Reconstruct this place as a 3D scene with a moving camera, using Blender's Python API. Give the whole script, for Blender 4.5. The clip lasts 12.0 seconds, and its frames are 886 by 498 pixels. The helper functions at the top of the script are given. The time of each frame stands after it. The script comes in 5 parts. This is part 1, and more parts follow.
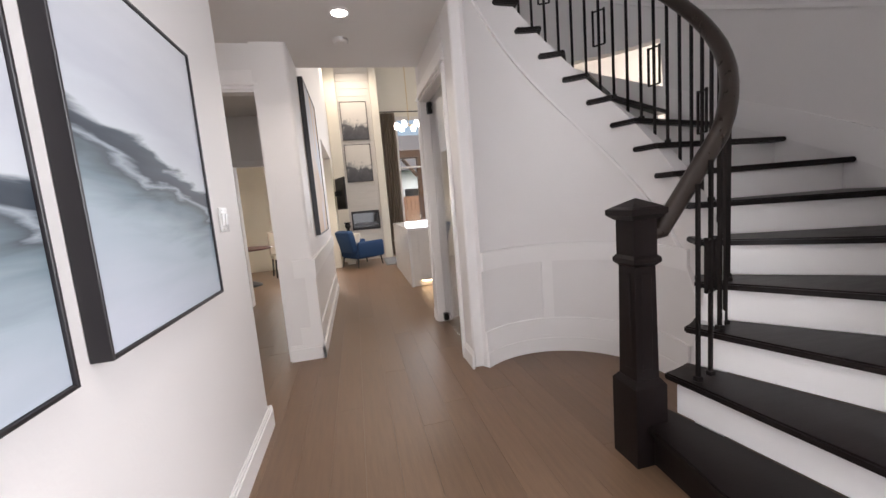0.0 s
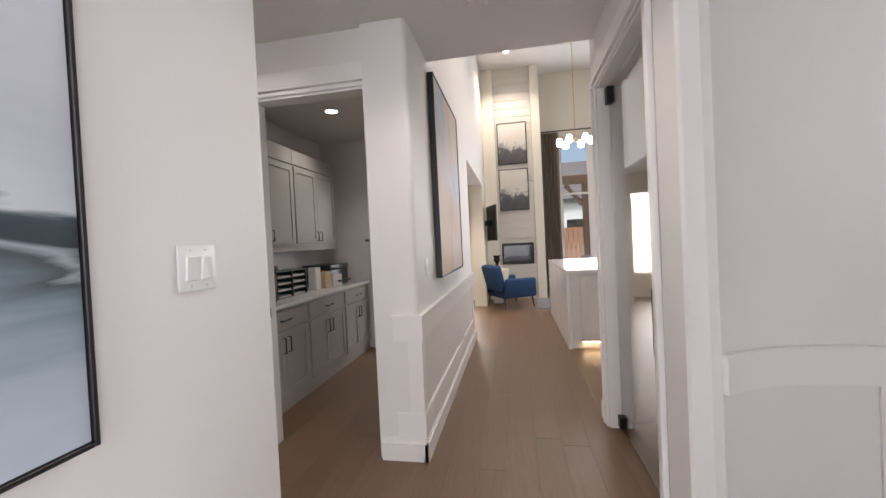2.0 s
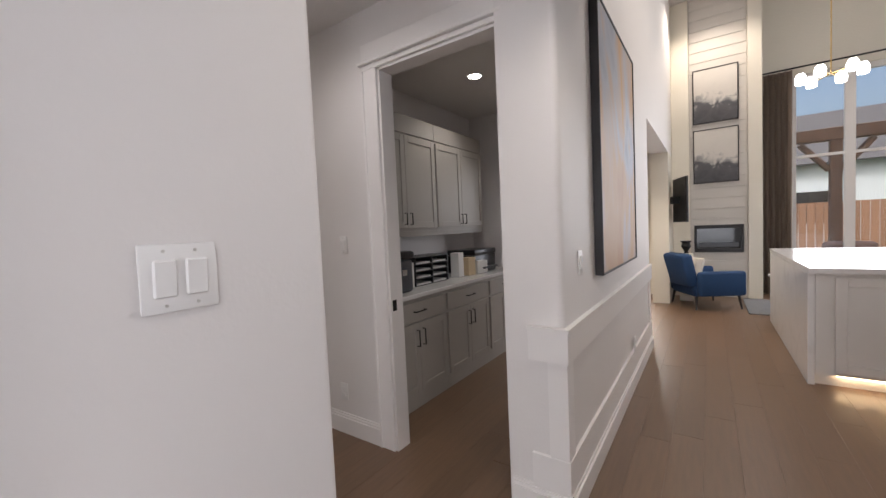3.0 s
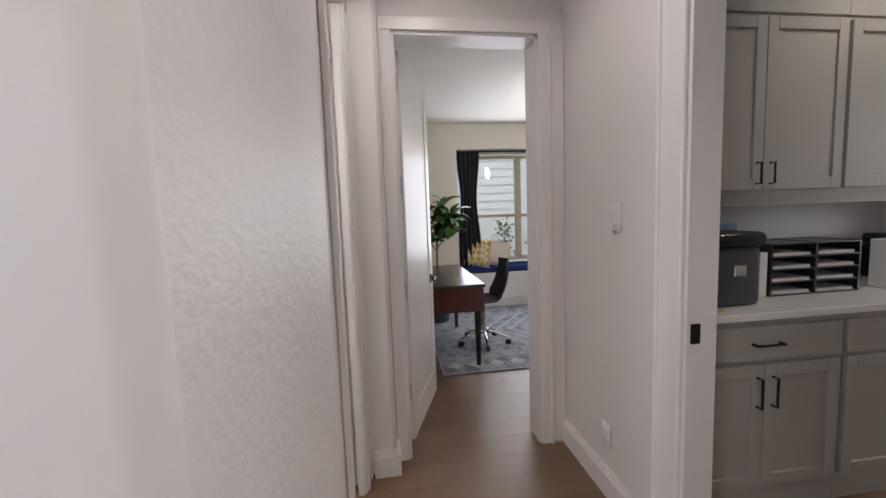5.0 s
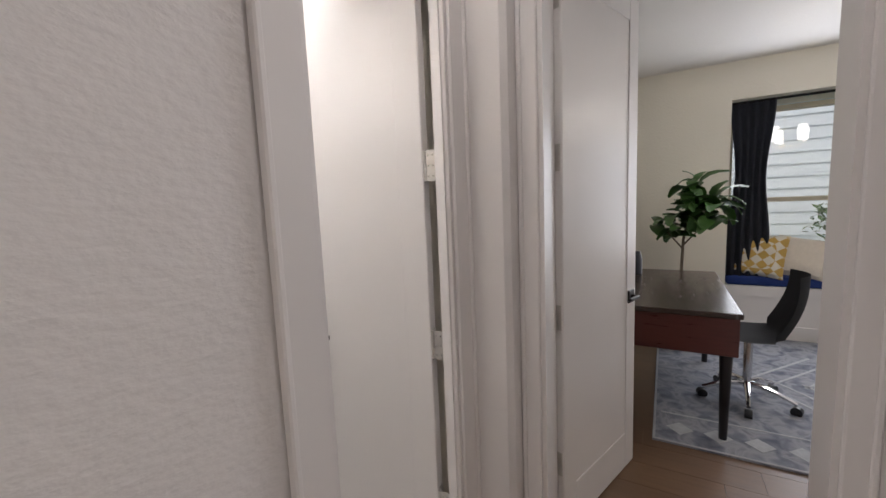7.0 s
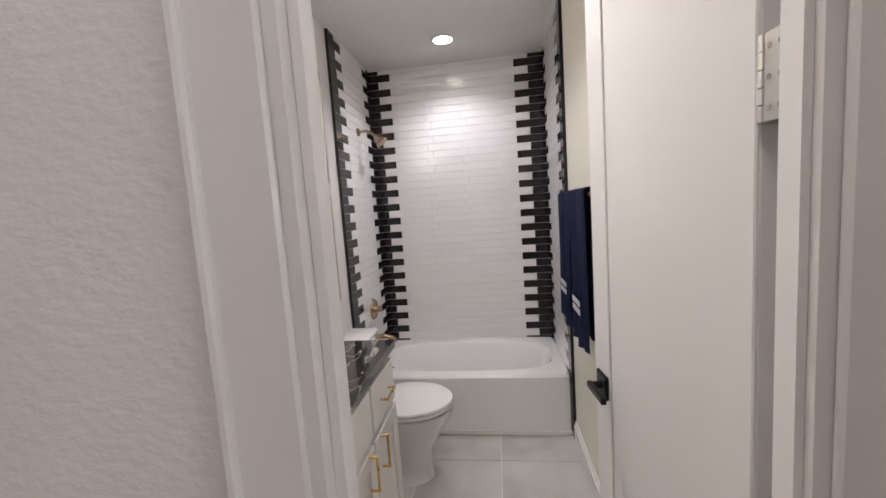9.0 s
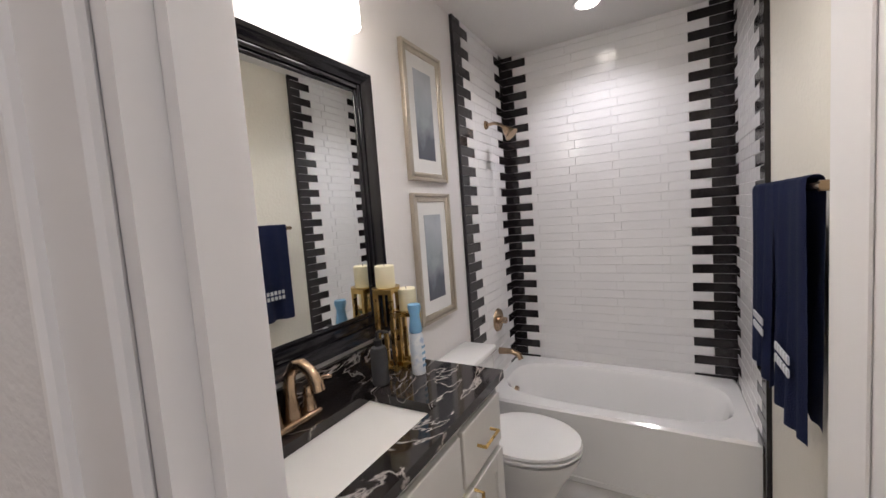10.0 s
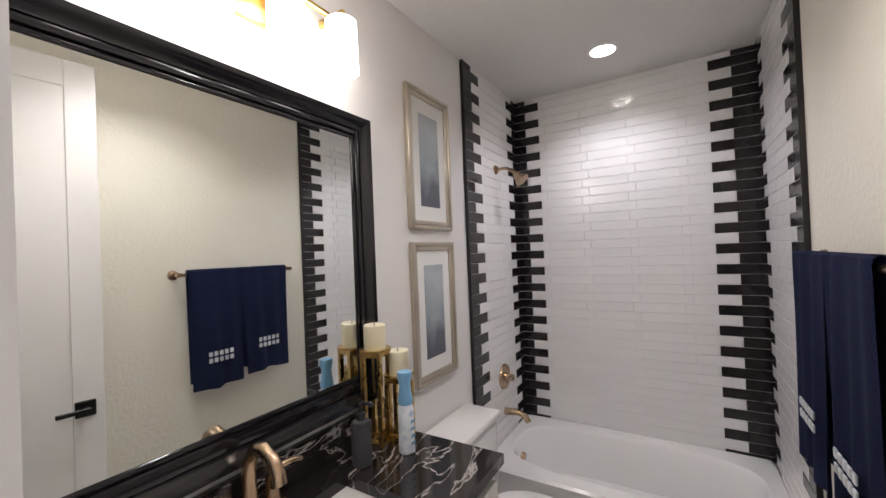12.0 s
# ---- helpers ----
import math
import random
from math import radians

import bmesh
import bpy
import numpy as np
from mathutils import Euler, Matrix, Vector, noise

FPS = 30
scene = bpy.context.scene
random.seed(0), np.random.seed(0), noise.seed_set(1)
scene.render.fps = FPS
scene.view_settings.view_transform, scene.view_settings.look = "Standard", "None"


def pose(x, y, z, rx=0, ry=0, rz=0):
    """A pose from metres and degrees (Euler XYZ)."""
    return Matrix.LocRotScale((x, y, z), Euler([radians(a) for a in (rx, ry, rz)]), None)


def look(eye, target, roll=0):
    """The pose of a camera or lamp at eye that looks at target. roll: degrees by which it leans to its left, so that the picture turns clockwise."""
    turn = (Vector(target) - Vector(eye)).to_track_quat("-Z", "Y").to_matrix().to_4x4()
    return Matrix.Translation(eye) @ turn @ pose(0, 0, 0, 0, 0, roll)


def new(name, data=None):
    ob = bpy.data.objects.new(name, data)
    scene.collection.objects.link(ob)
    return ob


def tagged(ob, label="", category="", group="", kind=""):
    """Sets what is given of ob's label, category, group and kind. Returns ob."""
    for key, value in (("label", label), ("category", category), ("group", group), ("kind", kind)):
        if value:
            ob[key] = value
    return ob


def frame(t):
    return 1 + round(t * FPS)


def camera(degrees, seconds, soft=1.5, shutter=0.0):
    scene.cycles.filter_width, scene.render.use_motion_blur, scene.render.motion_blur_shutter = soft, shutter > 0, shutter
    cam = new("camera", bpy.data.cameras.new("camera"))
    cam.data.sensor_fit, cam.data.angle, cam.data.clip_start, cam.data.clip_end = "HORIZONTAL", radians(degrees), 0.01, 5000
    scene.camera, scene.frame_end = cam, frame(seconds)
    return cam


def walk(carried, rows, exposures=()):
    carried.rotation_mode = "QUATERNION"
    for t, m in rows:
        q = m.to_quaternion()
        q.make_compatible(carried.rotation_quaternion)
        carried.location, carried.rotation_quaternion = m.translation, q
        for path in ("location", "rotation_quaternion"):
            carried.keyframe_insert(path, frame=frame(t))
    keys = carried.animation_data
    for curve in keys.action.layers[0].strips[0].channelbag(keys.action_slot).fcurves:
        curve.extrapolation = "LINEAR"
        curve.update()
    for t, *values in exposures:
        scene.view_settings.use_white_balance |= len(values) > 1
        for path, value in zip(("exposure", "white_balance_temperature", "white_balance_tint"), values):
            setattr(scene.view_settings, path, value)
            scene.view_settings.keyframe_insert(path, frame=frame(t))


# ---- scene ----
cam = camera(97.9, 12.0)
PATH = [
    (0, (-0.092, 0.339, 1.355), (0.331, 2.278, 1.113), -4.7),
    (0.5, (-0.048, 0.663, 1.367), (0.051, 2.654, 1.21), -3.6),
    (1, (0.008, 0.991, 1.375), (-0.051, 2.988, 1.299), -3.0),
    (1.5, (0.089, 1.319, 1.397), (-0.099, 3.31, 1.38), -2.7),
    (2, (0.101, 1.639, 1.393), (-0.265, 3.604, 1.357), -2.8),
    (2.5, (0.064, 1.947, 1.399), (-0.658, 3.811, 1.323), -3.1),
    (3, (0.039, 2.255, 1.419), (-1.098, 3.897, 1.321), -2.6),
    (3.7, (-0.132, 2.62, 1.415), (-1.721, 3.826, 1.285), -2.8),
    (5.3, (-0.569, 3.129, 1.392), (-2.558, 3.242, 1.214), -1.5),
    (5.5, (-0.65, 3.157, 1.403), (-2.643, 3.19, 1.234), -1.1),
    (6, (-0.866, 3.273, 1.402), (-2.839, 3.008, 1.207), -1.4),
    (6.5, (-1.064, 3.436, 1.415), (-2.949, 2.803, 1.206), -1.8),
    (7, (-1.232, 3.497, 1.399), (-2.953, 2.504, 1.175), -2.4),
    (7.2, (-1.311, 3.501, 1.394), (-2.936, 2.356, 1.175), -2.6),
    (8.8, (-1.988, 3.384, 1.413), (-1.871, 1.399, 1.204), -3.8),
    (9, (-2.011, 3.325, 1.405), (-1.736, 1.354, 1.203), -4.0),
    (9.5, (-2.038, 3.149, 1.423), (-1.368, 1.276, 1.226), -4.0),
    (10, (-2.055, 3.008, 1.415), (-1.066, 1.277, 1.256), -4.2),
    (10.5, (-2.075, 2.876, 1.433), (-0.804, 1.336, 1.323), -4.0),
    (11, (-2.08, 2.836, 1.441), (-0.66, 1.429, 1.383), -3.7),
    (11.5, (-2.079, 2.833, 1.447), (-0.692, 1.392, 1.427), -3.1),
    (12, (-2.037, 2.865, 1.487), (-0.994, 1.159, 1.506), -2.3),
]
walk(cam, [(t, look(e, a, r)) for t, e, a, r in PATH], [(0, 0.57, 6450, 12), (1, 0.62, 6440, 12), (2.5, 0.45, 6360, 12), (3.7, 0.28, 6300, 12), (5.3, 0.54, 6340, 12), (6, 0.56, 6360, 12), (7.2, 0.42, 6360, 12), (9, 0.55, 6340, 12), (10.3, 0.42, 6360, 12), (12, 0.38, 6340, 12)])
# ---- world and light ----
world = bpy.data.worlds.new("sky")
scene.world = world
world.use_nodes = True
wn = world.node_tree
sky = wn.nodes.new("ShaderNodeTexSky")
sky.sky_type = 'NISHITA'
sky.sun_disc = False
sky.dust_density = 6.0
sky.ozone_density = 0.4
sky.sun_elevation = radians(42)
sky.sun_rotation = radians(150)
wn.nodes["Background"].inputs["Strength"].default_value = 0.15
wn.links.new(sky.outputs[0], wn.nodes["Background"].inputs["Color"])


def area(name, x, y, z, sx, sy, watts, color=(1, 1, 1), rx=0, ry=0, rz=0):
    d = bpy.data.lights.new(name, 'AREA')
    d.shape, d.size, d.size_y, d.energy, d.color = 'RECTANGLE', sx, sy, watts, color
    o = new(name, d)
    o.matrix_world = pose(x, y, z, rx, ry, rz)
    return o


def spot(name, x, y, z, watts, color=(1, 0.9, 0.78), cone=130):
    d = bpy.data.lights.new(name, 'SPOT')
    d.energy, d.color, d.spot_size, d.spot_blend, d.shadow_soft_size = watts, color, radians(cone), 0.7, 0.06
    o = new(name, d)
    o.matrix_world = pose(x, y, z)
    return o


sun_data = bpy.data.lights.new("sun", 'SUN')
sun_data.energy, sun_data.angle, sun_data.color = 1.0, radians(12), (1, 0.95, 0.88)
sun = new("sun", sun_data)
sun.matrix_world = pose(0, 0, 12, 48, 0, 30)
COOL = (0.93, 0.95, 1.0)
WARM = (1.0, 0.86, 0.70)
# daylight: two unseen sources at the foyer, then lamps at the window openings
# stands in for daylight from behind; no door or opening is built here
area("front_door_daylight", 0.4, -2.4, 1.6, 2.2, 2.6, 78, (0.88, 0.94, 1.0), 90, 0, 180)
# added side fill for the west wall, set at an invented window
area("stair_window_daylight", 3.02, -0.75, 2.1, 2.2, 1.7, 130, COOL, 0, 90, 0)
area("great_room_daylight", 2.7, 11.25, 2.1, 2.9, 3.2, 110, COOL, -90, 0, 0)
area("study_daylight", -5.82, 4.8, 1.5, 1.5, 1.5, 23, COOL, 90, 0, -90)
area("nook_daylight", -1.5, 10.95, 1.4, 0.9, 1.7, 70, (1, 0.95, 0.88), -90, 0, 0)
# downlights, and added fills where no lamp is known
spot("foyer_downlight", -0.05, 3.48, 2.80, 33)
# added fill above the foyer; its fixture is out of view and invented
spot("foyer_downlight_rear", 0.0, 0.6, 2.80, 42, (1, 0.95, 0.9))
spot("pantry_downlight", -1.72, 5.43, 2.80, 20, (1, 0.93, 0.85))
spot("pantry_downlight_far", -1.0, 8.4, 2.68, 110, WARM)
spot("great_downlight", 0.1, 9.9, 5.2, 110, WARM)
# added fill; this spot has no fixture in the great room ceiling
spot("great_downlight_near", 0.9, 6.6, 5.2, 90, WARM)
# wide spot added to brighten the side hall; no lamp known here
spot("side_hall_downlight", -1.75, 3.3, 2.80, 18, (1, 0.92, 0.87), 165)
spot("tub_downlight", -1.745, 0.76, 2.47, 24, (0.98, 0.95, 1.0), 140)
# added fill near the bath door, under a ceiling lamp that is invented
spot("bath_downlight", -1.9, 2.1, 2.47, 32, (1, 0.96, 0.93), 140)
spot("study_chandelier_light", -4.4, 4.9, 2.05, 18, WARM, 170)

# ---- materials ----


def mat(name, color, rough=0.5, metal=0.0, var=0.0, scale=6.0, bump=0.0, bscale=60.0, rand=0.0, spec=0.5, stretch=None, coat=0.0):
    m = bpy.data.materials.new(name)
    m.use_nodes = True
    t = m.node_tree
    b = t.nodes["Principled BSDF"]
    b.inputs["Roughness"].default_value = rough
    b.inputs["Metallic"].default_value = metal
    b.inputs["Specular IOR Level"].default_value = spec
    b.inputs["Coat Weight"].default_value = coat
    rgb = (*color, 1)
    b.inputs["Base Color"].default_value = rgb
    co = t.nodes.new("ShaderNodeTexCoord")
    vec = co.outputs["Object"]
    if stretch:
        mp = t.nodes.new("ShaderNodeMapping")
        mp.inputs["Scale"].default_value = stretch
        t.links.new(vec, mp.inputs["Vector"])
        vec = mp.outputs[0]
    if var or rand:
        n1 = t.nodes.new("ShaderNodeTexNoise")
        n1.inputs["Scale"].default_value = scale
        n1.inputs["Detail"].default_value = 6
        t.links.new(vec, n1.inputs["Vector"])
        mr = t.nodes.new("ShaderNodeMapRange")
        mr.inputs["To Min"].default_value = 1 - var
        mr.inputs["To Max"].default_value = 1 + var
        t.links.new(n1.outputs["Fac"], mr.inputs["Value"])
        val = mr.outputs[0]
        if rand:
            oi = t.nodes.new("ShaderNodeObjectInfo")
            gi = t.nodes.new("ShaderNodeNewGeometry")
            ad = t.nodes.new("ShaderNodeMath")
            ad.operation = 'ADD'
            t.links.new(oi.outputs["Random"], ad.inputs[0])
            t.links.new(gi.outputs["Random Per Island"], ad.inputs[1])
            fr = t.nodes.new("ShaderNodeMath")
            fr.operation = 'FRACT'
            t.links.new(ad.outputs[0], fr.inputs[0])
            m2 = t.nodes.new("ShaderNodeMapRange")
            m2.inputs["To Min"].default_value = 1 - rand
            m2.inputs["To Max"].default_value = 1 + rand
            t.links.new(fr.outputs[0], m2.inputs["Value"])
            mu = t.nodes.new("ShaderNodeMath")
            mu.operation = 'MULTIPLY'
            t.links.new(val, mu.inputs[0])
            t.links.new(m2.outputs[0], mu.inputs[1])
            val = mu.outputs[0]
        vm = t.nodes.new("ShaderNodeVectorMath")
        vm.operation = 'SCALE'
        vm.inputs[0].default_value = color
        t.links.new(val, vm.inputs["Scale"])
        t.links.new(vm.outputs[0], b.inputs["Base Color"])
        r2 = t.nodes.new("ShaderNodeMapRange")
        r2.inputs["To Min"].default_value = max(0.02, rough - 0.08)
        r2.inputs["To Max"].default_value = min(1, rough + 0.08)
        t.links.new(n1.outputs["Fac"], r2.inputs["Value"])
        t.links.new(r2.outputs[0], b.inputs["Roughness"])
    if bump:
        n2 = t.nodes.new("ShaderNodeTexNoise")
        n2.inputs["Scale"].default_value = bscale
        n2.inputs["Detail"].default_value = 3
        t.links.new(vec, n2.inputs["Vector"])
        bp = t.nodes.new("ShaderNodeBump")
        bp.inputs["Strength"].default_value = bump
        bp.inputs["Distance"].default_value = 0.01
        t.links.new(n2.outputs["Fac"], bp.inputs["Height"])
        t.links.new(bp.outputs[0], b.inputs["Normal"])
    return m


def glow(name, color, strength):
    m = bpy.data.materials.new(name)
    m.use_nodes = True
    b = m.node_tree.nodes["Principled BSDF"]
    b.inputs["Base Color"].default_value = (*color, 1)
    b.inputs["Emission Color"].default_value = (*color, 1)
    b.inputs["Emission Strength"].default_value = strength
    return m


def ramp_mat(name, stops, scale=3.0, detail=8, rough=0.5, distort=0.0, stretch=(1, 1, 1), grad=None, mixnoise=0.35, spec=0.5, wave=False):
    """Painted or veined surface: noise, bent along a direction if grad is given, through a colour ramp."""
    m = bpy.data.materials.new(name)
    m.use_nodes = True
    t = m.node_tree
    b = t.nodes["Principled BSDF"]
    b.inputs["Roughness"].default_value = rough
    b.inputs["Specular IOR Level"].default_value = spec
    co = t.nodes.new("ShaderNodeTexCoord")
    mp = t.nodes.new("ShaderNodeMapping")
    mp.inputs["Scale"].default_value = stretch
    t.links.new(co.outputs["Object"], mp.inputs["Vector"])
    n = t.nodes.new("ShaderNodeTexNoise")
    n.inputs["Scale"].default_value, n.inputs["Detail"].default_value, n.inputs["Distortion"].default_value = scale, detail, distort
    t.links.new(mp.outputs[0], n.inputs["Vector"])
    fac = n.outputs["Fac"]
    if grad:
        dp = t.nodes.new("ShaderNodeVectorMath")
        dp.operation = 'DOT_PRODUCT'
        dp.inputs[1].default_value = grad[:3]
        t.links.new(co.outputs["Object"], dp.inputs[0])
        ma = t.nodes.new("ShaderNodeMath")
        ma.operation = 'MULTIPLY_ADD'
        ma.inputs[1].default_value = mixnoise
        t.links.new(fac, ma.inputs[0])
        t.links.new(dp.outputs["Value"], ma.inputs[2])
        m3 = t.nodes.new("ShaderNodeMath")
        m3.operation = 'ADD'
        m3.inputs[1].default_value = grad[3] - 0.5 * mixnoise
        t.links.new(ma.outputs[0], m3.inputs[0])
        fac = m3.outputs[0]
    r = t.nodes.new("ShaderNodeValToRGB")
    els = r.color_ramp.elements
    while len(els) < len(stops):
        els.new(0.5)
    for e, (p, c) in zip(els, stops):
        e.position, e.color = p, (*c, 1)
    t.links.new(fac, r.inputs[0])
    t.links.new(r.outputs[0], b.inputs["Base Color"])
    bp = t.nodes.new("ShaderNodeBump")
    bp.inputs["Strength"].default_value = 0.08
    bp.inputs["Distance"].default_value = 0.004
    t.links.new(n.outputs["Fac"], bp.inputs["Height"])
    t.links.new(bp.outputs[0], b.inputs["Normal"])
    return m


PAINT = mat("wall_paint", (0.745, 0.718, 0.706), 0.55, 0, 0.03, 2.0, 0.08, 55)
PAINT_TEX = mat("textured_wall_paint", (0.70, 0.675, 0.668), 0.5, 0, 0.03, 2.0, 0.22, 42, stretch=(1, 1, 1.6))
PAINT_WARM = mat("warm_wall_paint", (0.76, 0.72, 0.63), 0.6, 0, 0.03, 2.0, 0.3, 55)
CEIL = mat("ceiling_paint", (0.72, 0.70, 0.68), 0.8, 0, 0.03, 2.0, 0.3, 70)
TRIM = mat("trim_paint", (0.80, 0.775, 0.762), 0.35, 0, 0.02, 4, 0.015, 20)
OAK = mat("oak_plank", (0.165, 0.100, 0.060), 0.36, 0, 0.25, 5, 0.10, 22, 0.08, stretch=(9, 0.7, 1))
DARKWOOD = mat("espresso_wood", (0.010, 0.007, 0.007), 0.38, 0, 0.15, 6, 0.05, 30, stretch=(1, 6, 1), spec=0.2)
RAILWOOD = mat("walnut_handrail", (0.030, 0.022, 0.018), 0.30, 0, 0.2, 6, 0.05, 30, stretch=(6, 6, 1))
IRON = mat("dark_iron", (0.03, 0.026, 0.025), 0.4, 0.8, 0.2, 20)
BLACKFRAME = mat("black_frame_wood", (0.012, 0.010, 0.012), 0.4, 0, 0.2, 8)
BLACKMETAL = mat("black_hardware", (0.015, 0.015, 0.015), 0.35, 0.6, 0.1, 20)
BRONZE = mat("champagne_bronze", (0.46, 0.33, 0.22), 0.25, 1.0, 0.08, 15)
BRASS = mat("brushed_brass", (0.62, 0.43, 0.16), 0.28, 1.0, 0.15, 12)
CHROME = mat("chrome", (0.75, 0.75, 0.76), 0.12, 1.0, 0.05, 10)
NICKEL = mat("satin_hinge", (0.62, 0.60, 0.57), 0.35, 0.7, 0.1, 30)
PLASTIC = mat("white_plastic", (0.78, 0.77, 0.76), 0.3, 0, 0.02, 10)
CAB = mat("greige_cabinet_paint", (0.40, 0.375, 0.34), 0.45, 0, 0.04, 5, 0.05, 40)
CABWHITE = mat("white_cabinet_paint", (0.72, 0.70, 0.67), 0.4, 0, 0.03, 5)
QUARTZ = ramp_mat("white_quartz", [(0.0, (0.62, 0.60, 0.58)), (0.45, (0.80, 0.79, 0.78)), (1.0, (0.85, 0.84, 0.83))], 4, 8, 0.15, 1.0)
MARBLE = ramp_mat("black_veined_marble", [(0.0, (0.012, 0.010, 0.010)), (0.49, (0.016, 0.013, 0.013)), (0.505, (0.40, 0.37, 0.35)), (0.52, (0.02, 0.016, 0.016)), (1.0, (0.035, 0.028, 0.028))], 2.4, 9, 0.08, 1.6, (3.0, 1.0, 2.0))
BLACKTILE = mat("black_glazed_tile", (0.013, 0.010, 0.011), 0.16, 0, 0.2, 8, 0.25, 14, 0.2)
WHITETILE = mat("white_glazed_tile", (0.80, 0.785, 0.78), 0.09, 0, 0.02, 6, 0.30, 11, 0.02, stretch=(1, 1, 2.0))
GROUT = mat("pale_grout", (0.80, 0.78, 0.77), 0.8, 0, 0.06, 30)
PORCELAIN = mat("white_porcelain", (0.80, 0.79, 0.78), 0.1, 0, 0.01, 3, coat=0.4)
FLOORTILE = ramp_mat("grey_stone_tile", [(0.25, (0.40, 0.38, 0.36)), (0.5, (0.55, 0.53, 0.50)), (0.75, (0.62, 0.60, 0.57))], 2.5, 8, 0.35, 0.8)
NAVY = mat("navy_terry", (0.013, 0.022, 0.080), 0.95, 0, 0.3, 120, 0.6, 260)
NAVYVELVET = mat("navy_upholstery", (0.010, 0.045, 0.13), 0.8, 0, 0.2, 40, 0.2, 180)
WAX = mat("ivory_wax", (0.82, 0.76, 0.56), 0.5, 0, 0.04, 10)
SPRAYBLUE = mat("pale_blue_plastic", (0.20, 0.42, 0.66), 0.35, 0, 0.03, 10)
SPRAYCAN = ramp_mat("printed_can", [(0.35, (0.62, 0.68, 0.76)), (0.5, (0.80, 0.82, 0.84)), (0.62, (0.35, 0.45, 0.62))], 18, 4, 0.3)
SILVERFRAME = mat("champagne_silver_frame", (0.55, 0.49, 0.40), 0.32, 0.85, 0.12, 20)
MATBOARD = mat("white_mat_board", (0.78, 0.77, 0.75), 0.7, 0, 0.02, 20)
CURTAIN = mat("charcoal_curtain", (0.045, 0.05, 0.065), 0.9, 0, 0.25, 60, 0.3, 200)
TAUPE = mat("taupe_curtain", (0.27, 0.215, 0.17), 0.9, 0, 0.15, 30, 0.3, 150)
MAHOGANY = mat("mahogany_wood", (0.085, 0.022, 0.018), 0.3, 0, 0.35, 5, 0.08, 24, stretch=(8, 1, 8))
DESKTOP = mat("dark_desk_top", (0.05, 0.035, 0.03), 0.25, 0, 0.3, 5, stretch=(1, 6, 1))
GREYFABRIC = mat("charcoal_fabric", (0.045, 0.045, 0.048), 0.9, 0, 0.2, 60, 0.3, 220)
LEAF = mat("fiddle_leaf", (0.045, 0.11, 0.025), 0.4, 0, 0.3, 8, 0.15, 20, 0.3)
BARK = mat("plant_stem", (0.13, 0.10, 0.07), 0.8, 0, 0.3, 20)
BLACKPLASTIC = mat("black_plastic", (0.014, 0.014, 0.016), 0.3, 0, 0.1, 10)
GREYPLASTIC = mat("slate_plastic", (0.07, 0.075, 0.09), 0.35, 0, 0.1, 10)
PAPER = mat("white_paper", (0.78, 0.77, 0.74), 0.8, 0, 0.03, 10)
MANILA = mat("manila_paper", (0.66, 0.52, 0.33), 0.8, 0, 0.04, 10)
BLUEPRINT = ramp_mat("blue_leaflet", [(0.3, (0.08, 0.20, 0.36)), (0.6, (0.25, 0.45, 0.60))], 12, 3, 0.5)
SHIPLAP = mat("pale_shiplap", (0.62, 0.59, 0.55), 0.5, 0, 0.06, 3, 0.1, 30, 0.04, stretch=(1, 1, 6))
FIRE = mat("black_fireplace_glass", (0.012, 0.013, 0.015), 0.06, 0, 0.0)
SIDING = mat("pale_blue_siding", (0.56, 0.64, 0.70), 0.6, 0, 0.05, 3)
FENCE = mat("cedar_fence", (0.24, 0.13, 0.075), 0.8, 0, 0.25, 8, rand=0.15)
ROOFM = mat("slate_shingle", (0.12, 0.12, 0.13), 0.9, 0, 0.25, 10)
GRASS = mat("lawn", (0.07, 0.11, 0.04), 0.95, 0, 0.3, 8)
LAMPGLASS = glow("frosted_lamp_glass", (1.0, 0.94, 0.86), 8.5)
DOWNGLOW = glow("downlight_lens", (1.0, 0.94, 0.86), 14.0)
BLUSH = mat("blush_fabric", (0.45, 0.27, 0.22), 0.9, 0, 0.1, 40)
CREAM = mat("cream_upholstery", (0.66, 0.60, 0.52), 0.85, 0, 0.08, 40, 0.2, 160)
GREYCARPET = mat("grey_rug", (0.17, 0.165, 0.165), 0.95, 0, 0.25, 14, 0.4, 160)
GREEN = mat("shrub_leaf", (0.05, 0.10, 0.035), 0.6, 0, 0.3, 8, rand=0.3)



def pane_glass(name, share):
    m = bpy.data.materials.new(name)
    m.use_nodes = True
    gt = m.node_tree
    gt.nodes.remove(gt.nodes["Principled BSDF"])
    tr = gt.nodes.new("ShaderNodeBsdfTransparent")
    gl = gt.nodes.new("ShaderNodeBsdfGlossy")
    gl.inputs["Roughness"].default_value = 0.01
    mx = gt.nodes.new("ShaderNodeMixShader")
    mx.inputs[0].default_value = share
    gt.links.new(tr.outputs[0], mx.inputs[1])
    gt.links.new(gl.outputs[0], mx.inputs[2])
    gt.links.new(mx.outputs[0], gt.nodes["Material Output"].inputs["Surface"])
    return m


GLASS = pane_glass("clear_glass", 0.05)
MIRRORGLASS = pane_glass("coated_reflective_glass", 0.38)
MIRROR = mat("silvered_mirror", (0.90, 0.92, 0.90), 0.01, 1.0)

# ---- builders ----


